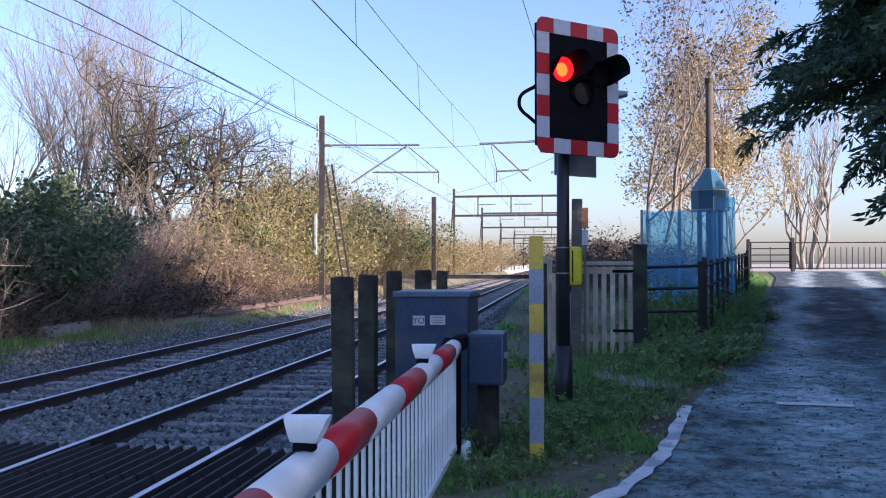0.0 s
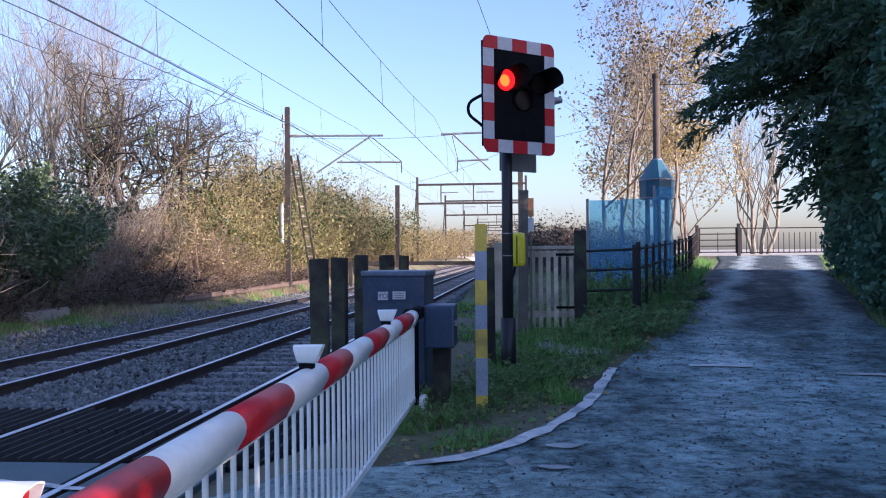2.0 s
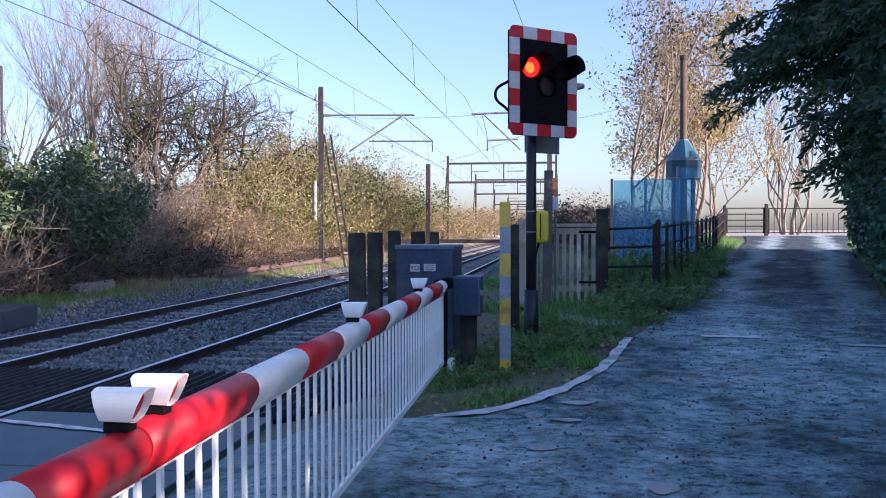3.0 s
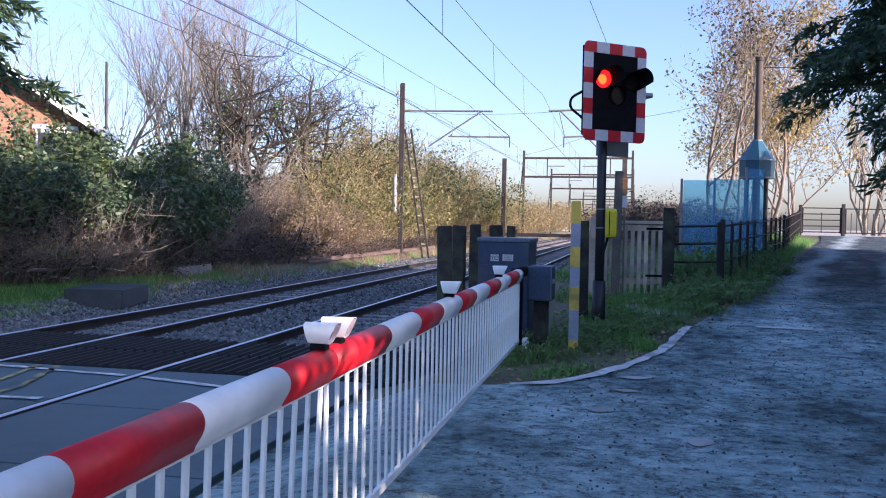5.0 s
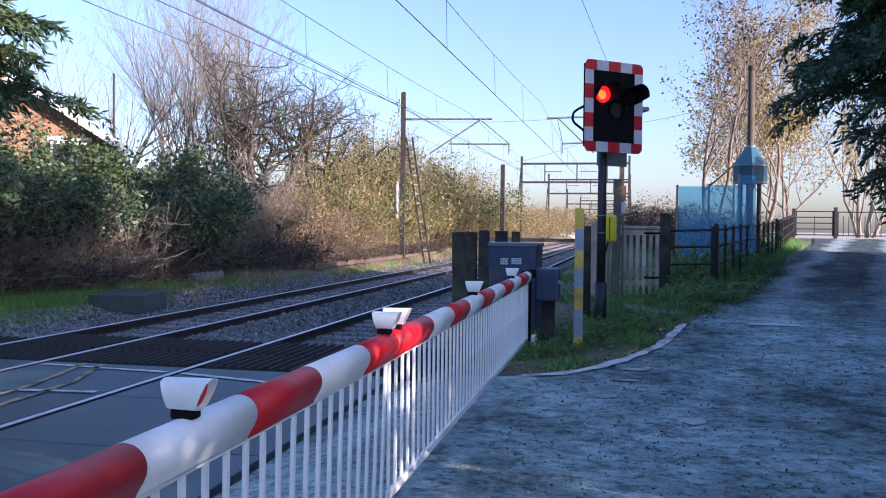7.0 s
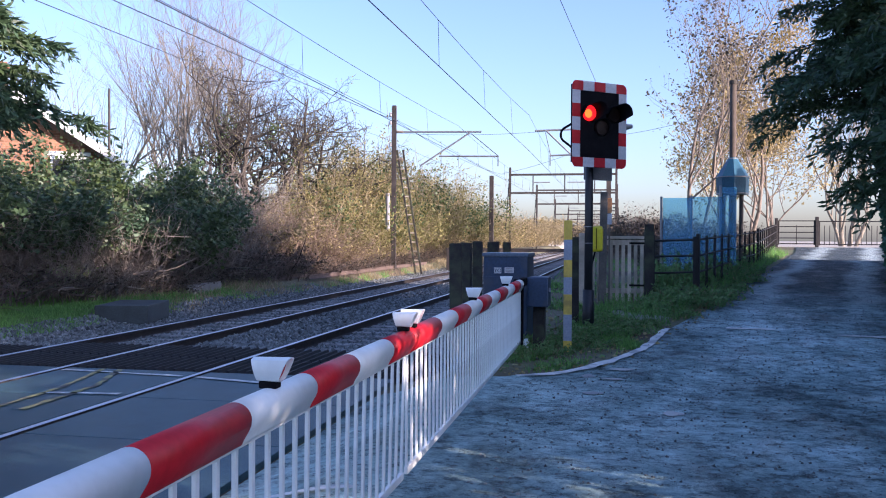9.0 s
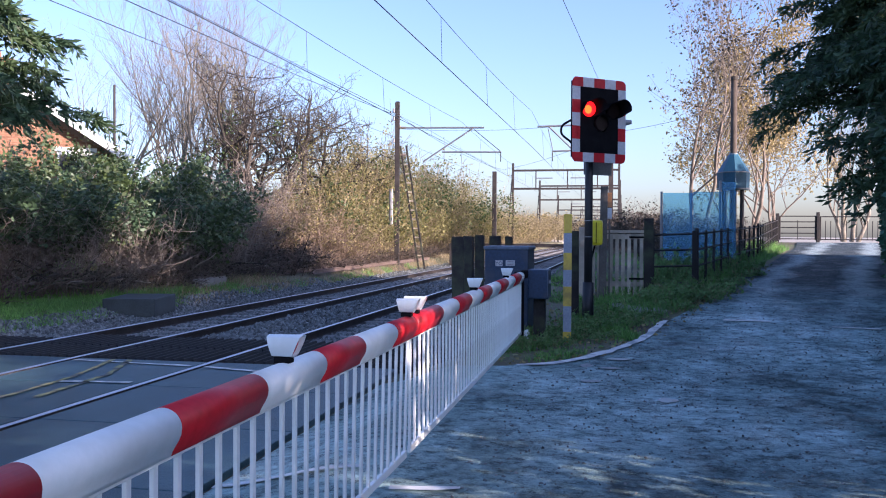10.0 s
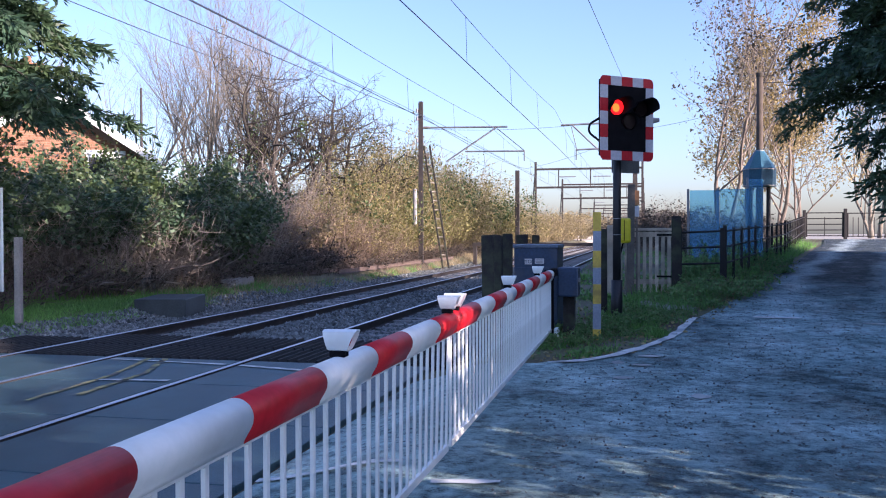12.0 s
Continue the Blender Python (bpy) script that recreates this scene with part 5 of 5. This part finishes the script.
place(weeds, [(1.75, 11.4, 1.0, 0.9), (1.45, 10.6, 0.9, 0.8), (2.3, 12.1, 1, 0.8), (1.2, 12.0, 0.8, 1.0), (2.7, 13.6, 0.9, 0.7), (3.2, 15.6, 0.9, 0.7), (3.7, 18, 0.9, 0.6), (1.9, 13.5, 1, 1.2), (1.6, 15, 1, 1.3), (2.6, 17, 1, 1.2), (1.0, 10.3, 0.8, 0.6), (1.55, 9.8, 0.7, 0.55), (0.3, 9.2, 0.7, 0.5), (0.45, 7.9, 0.6, 0.45), (-0.2, 7.4, 0.6, 0.5), (-0.35, 6.2, 0.45, 0.6), (-0.05, 6.35, 0.4, 0.4), (0.0, 7.1, 0.5, 0.5), (-0.6, 6.9, 0.5, 0.6), (0.75, 8.9, 0.6, 0.4), (2.1, 11.2, 0.8, 0.7), (1.7, 14.4, 0.9, 1.9), (2.3, 15.0, 0.9, 1.8), (2.9, 16.2, 0.9, 1.6), (1.4, 13.2, 0.7, 1.5), (2.2, 13.9, 0.7, 1.5), (3.3, 18.5, 1.0, 1.6), (0.55, 8.5, 0.7, 0.45), (0.35, 8.0, 0.6, 0.4), (0.8, 8.2, 0.55, 0.35), (0.15, 7.5, 0.6, 0.45), (0.5, 7.3, 0.5, 0.35), (0.3, 6.9, 0.45, 0.35), (-0.15, 6.9, 0.45, 0.4), (1.0, 8.9, 0.55, 0.35), (1.9, 10.9, 0.9, 0.8), (1.6, 11.1, 0.9, 0.9), (2.0, 11.7, 0.9, 0.9)])


# evergreen hedge and conifers at the right of the lane
def conifer(name, loc, seed, h, w, label, bare_to=1.5, boughs=120, per=150, needle=0.19):
    """Drooping layered boughs with flat sprays of needles round a trunk."""
    rng = np.random.default_rng(seed)
    th = thing(name, label, "conifer", "conifers", (loc[0], loc[1], height(loc[0], loc[1])))
    ob = new("trunk", mesh_of("trunk", *tubes([((0, 0, -0.1), (0, 0, h * 0.5), 0.2, 0.12), ((0, 0, h * 0.5), (0, 0, h), 0.12, 0.02)], 8), M_BARKDARK))
    ob.parent = th
    segs, starts, ways, lens_ = [], [], [], []
    for i in range(boughs):
        f = (i + rng.random()) / boughs
        z = bare_to + (h - bare_to) * f
        a = rng.random() * 6.283
        L = w * (1 - 0.75 * f) * (0.6 + 0.55 * rng.random())
        p = np.array((0, 0, z))
        d = np.array((math.cos(a), math.sin(a), 0.22))
        n = 8
        for k in range(n):
            d = d + np.array((0, 0, -0.07)) + rng.normal(0, 0.05, 3)
            d /= np.linalg.norm(d)
            q = p + d * L / n
            segs.append((p, q, 0.03 * (1 - k / n) + 0.006, 0.03 * (1 - (k + 1) / n) + 0.004))
            if k > 0:
                across = np.array((-d[1], d[0], 0.0))
                m = per // n
                sgn = rng.choice((-1.0, 1.0), (m, 1))
                wy = d * (0.5 + 0.5 * rng.random((m, 1))) + across * sgn * (0.45 + 0.5 * rng.random((m, 1))) + np.array((0, 0, -0.32)) + rng.normal(0, 0.16, (m, 3))
                wy /= np.linalg.norm(wy, axis=1, keepdims=True)
                starts.append(p + (q - p) * rng.random((m, 1)))
                ways.append(wy)
                lens_.append((0.28 + 0.5 * rng.random(m)) * (1.15 - 0.6 * k / n) * min(1.2, 0.4 + L / 3))
            p = q
    ob = new("branchwork", mesh_of("branchwork", *tubes(segs, 4), M_BARKDARK))
    ob.parent = th
    p, wy, ln = np.concatenate(starts), np.concatenate(ways), np.concatenate(lens_)
    k = 9
    u = (np.arange(k) + 0.5) / k
    e = (p[:, None] + wy[:, None] * (ln[:, None] * u[None])[..., None] + np.array((0, 0, -0.12)) * (u ** 2)[None, :, None]).reshape(-1, 3)
    d = np.repeat(wy, k, 0) * 0.8 + rng.normal(0, 0.42, (len(e), 3))
    d /= np.linalg.norm(d, axis=1, keepdims=True)
    s = np.cross(d, rng.normal(size=d.shape))
    s /= np.linalg.norm(s, axis=1, keepdims=True) + 1e-9
    size = (needle * (0.6 + 0.8 * rng.random(len(e))))[:, None]
    v = np.stack((e, e + d * size * 0.5 + s * size * 0.14, e + d * size, e + d * size * 0.5 - s * size * 0.14), 1)
    ob = new("foliage", mesh_of("foliage", v.reshape(-1, 3), np.arange(4 * len(e)).reshape(-1, 4), M_CONIFER))
    ob.parent = th
    return th


conifer("conifer", (8.3, 18.0), 51, 10.5, 5.4, "large dark conifer with drooping layered boughs", 3.7, 210, 110)
big_conifer = conifer("conifer", (8.2, 12.5), 52, 10.5, 4.3, "large dark conifer with drooping layered boughs", 2.3, 210, 110)
# Unseen conifers added off to the right to shade the signal and road
for x, y, r, s in ((10.6, 5.4, 60, 1.0), (12.4, 0.9, 150, 0.85), (12.4, -9.4, 250, 0.85)):
    copy_thing(big_conifer, pose(x, y, height(x, y), 0, 0, r)).scale = (s, s, 1.0)
conifer("conifer", (-11.7, 8.9), 53, 9.5, 3.7, "dark conifer with drooping boughs, sunlit at the top", 3.7, 130, 90)

hg = thing("hedge", "tall dense dark green evergreen hedge beside the lane", "hedge")
rng = np.random.default_rng(61)
N = 130000
hy = -9 + 33 * rng.random(N)
face = rng.random(N)
hx0 = np.interp(hy, [a for a, _ in ROAD_R], [b for _, b in ROAD_R])
tall = 3.0 + 1.9 * np.clip((hy - 6) / 5, 0, 1) - 0.8 * np.clip((hy - 18) / 5, 0, 1)
hz = rng.random(N) ** 0.9 * tall
bulge = 0.35 * np.sin(hy * 1.7 + 1.3 * np.sin(hz * 1.9)) + 0.25 * np.sin(hy * 4.1 + hz * 3.0)
hx = hx0 + 0.35 + bulge * 0.6 + face ** 2 * 0.9 - 0.25 * np.sin(hz / tall * 3.1)
top = face > 0.93
hx = np.where(top, hx0 + 0.3 + rng.random(N) * 1.6, hx)
hz = np.where(top, tall - 0.1 + 0.35 * np.sin(hy * 2.3) + 0.2 * rng.random(N), hz)
# Unseen gap added to the leaves to let sun onto the barrier joint
sun_gap = (hy > -2.45) & (hy < -1.5) & (rng.random(N) > 0.22)
hx, hy, hz = hx[~sun_gap], hy[~sun_gap], hz[~sun_gap]
hz = hz + np.interp(hy, [a for a, _ in RISE], [b for _, b in RISE])
ob = new("foliage", mesh_of("foliage", *leaf_quads(np.stack((hx, hy, hz), -1), 0.11, rng, slim=0.7), M_HEDGE))
ob.parent = hg
# Solid dark boxes stand in for the shaded, twiggy inside of the hedge
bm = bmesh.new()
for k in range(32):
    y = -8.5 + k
    # no boxes in the gap added for the sun
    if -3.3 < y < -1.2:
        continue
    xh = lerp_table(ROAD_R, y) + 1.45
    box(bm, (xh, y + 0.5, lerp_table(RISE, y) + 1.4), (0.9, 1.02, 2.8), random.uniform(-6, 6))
part("core", bm, M_BARKDARK, hg, "dark boxes standing in for the shaded twiggy inside")

# ---- grass ----
def blades(name, n, region, seed, size, material, label, dens=None):
    rng = np.random.default_rng(seed)
    x = region[0] + (region[1] - region[0]) * rng.random(n)
    y = region[2] + (region[3] - region[2]) * rng.random(n) ** 1.2
    keep = np.array([dens(a, b) > rng.random() for a, b in zip(x, y)]) if dens else np.ones(n, bool)
    x, y = x[keep], y[keep]
    z = np.array([height(a, b) for a, b in zip(x, y)])
    m = len(x)
    a = rng.random(m) * 6.283
    hgt = size * (0.4 + rng.random(m))
    lean = rng.normal(0, 0.45, (m, 2)) * hgt[:, None]
    wdt = 0.006 + 0.006 * rng.random(m)
    dx, dy = np.cos(a) * wdt, np.sin(a) * wdt
    v = np.stack((np.stack((x - dx, y - dy, z), -1), np.stack((x + dx, y + dy, z), -1), np.stack((x + lean[:, 0], y + lean[:, 1], z + hgt), -1)), 1)
    ob = new(name, mesh_of(name, v.reshape(-1, 3), np.arange(3 * m).reshape(m, 3), material))
    return tagged(ob, label, "grass", kind="stuff")


def patchy(x, y, s=1.6):
    return smoothstep(-0.15, 0.25, noise.noise((x * s, y * s, 3)))


def verge(x, y):
    edge = lerp_table(ROAD_L, y)
    return (x < edge - 0.03) * (0.04 + 0.96 * patchy(x, y, 1.9) * patchy(x + 20, y, 0.8))


blades("lawn_grass", 42000, (-13.2, -9.65, 5.8, 15.5), 70, 0.08, M_BLADE, "short bright green lawn grass beside the tracks", lambda x, y: 0.55 + 0.45 * patchy(x, y, 0.9))
blades("verge_grass", 52000, (-1.0, 4.5, 5.2, 24), 71, 0.09, M_BLADE, "short bright green grass on the verge", verge)
blades("signal_grass", 14000, (-0.1, 1.35, 7.0, 11), 76, 0.085, M_BLADE, "green grass tufts round the signal post", lambda x, y: (x < lerp_table(ROAD_L, y) - 0.05) * patchy(x, y, 1.3))
blades("bank_grass", 80000, (-13.5, -9.6, 6.5, 40), 72, 0.13, M_BLADE, "green grass on the far bank", lambda x, y: patchy(x, y, 0.7) * (1.0 if y < 16 else 0.7) * (not (-11.5 < x < -10.1 and 23 < y < 47)))
blades("dry_grass", 40000, (-14.0, -9.6, 14, 60), 73, 0.24, M_STRAW, "dry straw coloured grass on the far bank", lambda x, y: (0.2 + patchy(x + 7, y, 0.8) * smoothstep(14, 24, y)) * (not (-11.5 < x < -10.1 and 23 < y < 47)))
blades("fence_grass", 24000, (-0.6, 6.5, 9, 36), 74, 0.22, M_BLADE, "long green grass at the foot of the fences", lambda x, y: (x < lerp_table(ROAD_L, y) - 0.15) * (x > lerp_table(ROAD_L, y) - 1.8))
blades("lane_grass", 16000, (5.0, 12, 6, 36), 75, 0.14, M_BLADE, "grass along the hedge side of the lane", lambda x, y: (x > lerp_table(ROAD_R, y) + 0.02) * (x < lerp_table(ROAD_R, y) + 1.2))
rngl = np.random.default_rng(77)
lx, ly = -0.9 + 4.2 * rngl.random(9000), 5.4 + 9 * rngl.random(9000) ** 1.3
kp = np.array([verge(a, b) > rngl.random() for a, b in zip(lx, ly)])
lp = np.stack((lx[kp], ly[kp], np.array([height(a, b) + 0.03 for a, b in zip(lx[kp], ly[kp])])), -1)
ob = new("clover_leaves", mesh_of("clover_leaves", *leaf_quads(lp, 0.06, rngl, flat=0.6, slim=0.8), M_WEED))
tagged(ob, "low clover and weed leaves in the verge", "weeds", kind="stuff")

# ---- painted lines on the road ----
def ribbon(name, pts, w, material, label, dz=0.036, wob=0.015):
    pts = [Vector((*p, 0)) for p in pts]
    fine = []
    for a, b in zip(pts, pts[1:]):
        n = max(2, int((b - a).length / 0.12))
        fine += [a.lerp(b, k / n) for k in range(n)]
    fine.append(pts[-1])
    vs, fs = [], []
    for i, p in enumerate(fine):
        d = (fine[min(i + 1, len(fine) - 1)] - fine[max(i - 1, 0)]).normalized()
        nrm = Vector((-d.y, d.x, 0))
        ww = w / 2 * (1 + random.uniform(-0.2, 0.2))
        for s in (-1, 1):
            q = p + nrm * (s * ww + random.uniform(-wob, wob))
            vs.append((q.x, q.y, max(height(q.x, q.y), -0.006 if q.x < -1.95 else -9) + dz))
    for i in range(len(fine) - 1):
        fs.append((2 * i, 2 * i + 1, 2 * i + 3, 2 * i + 2))
    return tagged(raw(name, vs, fs, material), label, "road marking", kind="structure")


ribbon("edge_line", [(-0.40, 4.90), (-0.05, 5.08), (0.30, 5.42), (0.62, 5.95), (0.88, 6.6), (1.1, 7.4), (1.36, 8.5)], 0.12, M_LINE, "worn white edge line curving round the verge")
ribbon("stop_line", [(2.2, 8.75), (2.85, 8.65)], 0.10, M_LINE, "faded white give way dash")
ribbon("stop_line", [(3.6, 8.3), (4.2, 8.2)], 0.10, M_LINE, "faded white give way dash")
ribbon("stop_line", [(-2.6, 4.85), (-4.3, 5.25)], 0.09, M_LINE, "white line across the crossing deck", 0.012)
ribbon("stop_line", [(-4.5, 5.28), (-6.2, 5.45)], 0.09, M_LINE, "white line across the crossing deck", 0.012)
ribbon("stop_line", [(-4.55, 4.0), (-5.4, 3.9)], 0.09, M_LINE, "white line across the crossing deck", 0.012)
ribbon("stop_line", [(-1.9, 0.52), (-0.9, 0.60)], 0.09, M_LINE, "white line beside the crossing deck")
ribbon("stop_line", [(-0.62, 0.22), (-0.2, 0.28)], 0.08, M_LINE, "worn white dash on the asphalt")
ribbon("yellow_line", [(-5.0, 3.0), (-5.1, 4.4), (-5.5, 5.6)], 0.07, M_YLINE, "worn yellow line on the crossing deck", 0.012)
ribbon("yellow_line", [(-5.3, 2.6), (-5.4, 4.2), (-5.75, 5.6)], 0.07, M_YLINE, "worn yellow line on the crossing deck", 0.012)

# ---- litter and other small things ----
def fallen(x, y, z, L, rz, tilt, r, m, label):
    cu = bpy.data.curves.new("fallen_branch", "CURVE")
    cu.dimensions, cu.bevel_depth, cu.bevel_resolution = "3D", r, 2
    sp = cu.splines.new("POLY")
    sp.points.add(6)
    rp = np.random.default_rng(int(abs(x * 100 + y * 7)))
    q, d = np.zeros(3), np.array((1.0, 0.0, tilt))
    for k in range(7):
        sp.points[k].co = (*q, 1)
        sp.points[k].radius = 1 - 0.12 * k
        d = d + rp.normal(0, 0.14, 3)
        d /= np.linalg.norm(d)
        q = q + d * L / 6
    cu.materials.append(m)
    ob = new("fallen_branch", cu)
    ob.matrix_basis = pose(x, y, z, 0, 0, rz)
    return tagged(ob, label, "branch", "fallen branches")


M_PALESTICK = mat("bleached_wood", (0.60, 0.56, 0.48), (0.45, 0.41, 0.34), 0.8, 0, 4, 40, 0.3)
for i in range(54):
    x, y = -11.0 - 1.1 * random.random(), 11 + 19 * random.random()
    fallen(x, y, height(x, y) + 0.15 + 0.5 * random.random(), 0.8 + 0.9 * random.random(), 360 * random.random(), random.uniform(-0.1, 0.4), 0.012 + 0.026 * random.random() ** 2, M_PALESTICK if i % 4 == 0 else M_BARK if i % 4 == 1 else M_OLDWOOD, "bleached fallen branch lying in the brambles" if i % 4 == 0 else "dark fallen branch lying in the brambles")

# orange and white notice beside the tall post
nt = thing("notice_board", "small orange and white notice fixed beside the wooden post", "sign", "", (0.50, 11.30, 0.0))
M_ORANGE = mat("orange_notice", (0.62, 0.30, 0.12), (0.52, 0.25, 0.10), 0.5, 0, 4, 30, 0.05)
part("upper_plate", box(bmesh.new(), (0, 0, 2.28), (0.085, 0.012, 0.26), bev=0.004), M_ORANGE, nt, "orange plate")
part("lower_plate", box(bmesh.new(), (0, 0, 2.04), (0.085, 0.012, 0.19), bev=0.004), M_SIGNWHITE, nt, "white plate")
part("stake", box(bmesh.new(), (0, 0.02, 1.4), (0.03, 0.03, 1.9)), M_WOODGREY, nt)

# slim pole behind the bushes
tp = part("pole", rod(bmesh.new(), (0, 0, 0), (0, 0, 7.2), 0.07, 0.055, 10), M_MAST)
tp.location = (-21.9, 32, height(-21.9, 32))
tagged(tp, "slim grey pole rising behind the bushes", "pole")

# worn paving before the picket gate
def flat_patch(name, cx, cy, rx, ry, seed, material, lift, thick=0.0):
    """A low irregular patch that follows the ground."""
    rp = np.random.default_rng(seed)
    bm = bmesh.new()
    n = 22
    wob_ = 1 + 0.28 * np.convolve(np.tile(rp.normal(0, 1, n), 3), np.ones(3) / 3, "same")[n:2 * n]
    ring_ = [(cx + rx * wob_[i] * math.cos(2 * math.pi * i / n), cy + ry * wob_[i] * math.sin(2 * math.pi * i / n)) for i in range(n)]
    mid = bm.verts.new((cx, cy, height(cx, cy) + lift))
    vs = [bm.verts.new((x, y, height(x, y) + lift)) for x, y in ring_]
    for i in range(n):
        bm.faces.new((mid, vs[i], vs[(i + 1) % n]))
    if thick:
        for i in range(n):
            a, b2 = vs[i], vs[(i + 1) % n]
            bm.faces.new((b2, a, bm.verts.new(a.co - Vector((0, 0, thick))), bm.verts.new(b2.co - Vector((0, 0, thick)))))
    return part(name, bm, material)


tagged(flat_patch("paving_slab", 1.12, 9.55, 0.36, 0.24, 5, M_CONC, 0.05, 0.08), "worn pale paving slab in the grass before the gate", "slab", "paving slabs")
tagged(flat_patch("paving_slab", 0.80, 10.0, 0.30, 0.2, 6, M_CONC, 0.05, 0.08), "worn pale paving slab in the grass before the gate", "slab", "paving slabs")
# The bright wet highlights are put into the pale base colour
M_PUDDLE = mat("puddle_sheen", (0.30, 0.34, 0.35), (0.20, 0.23, 0.24), 0.28, 0, 3, 30, 0.02)
for cx, cy, rx, ry, k in ((0.44, 4.0, 0.10, 0.07, 1), (0.36, 5.0, 0.07, 0.10, 2), (0.62, 4.85, 0.10, 0.06, 3), (0.72, 5.42, 0.12, 0.08, 4), (1.15, 3.2, 0.09, 0.13, 7)):
    tagged(flat_patch("puddle", cx, cy, rx, ry, k, M_PUDDLE, 0.031), "small shallow puddle with a pale sheen painted in", "puddle", "puddles")

# leaf litter on the verge and the lane's edge
rl = np.random.default_rng(91)
lx, ly = -0.8 + 5.0 * rl.random(2600), 5.0 + 14 * rl.random(2600)
ed = np.interp(ly, [a for a, _ in ROAD_L], [b for _, b in ROAD_L])
kp = (lx < ed + 0.25) & (lx > ed - 2.5)
lp = np.stack((lx[kp], ly[kp], np.array([height(a, b) + 0.03 for a, b in zip(lx[kp], ly[kp])])), -1)
ob = new("leaf_litter", mesh_of("leaf_litter", *leaf_quads(lp, 0.055, rl, flat=0.9, slim=0.7), M_TAN))
tagged(ob, "dry fallen leaves scattered on the verge", "leaf litter", kind="stuff")
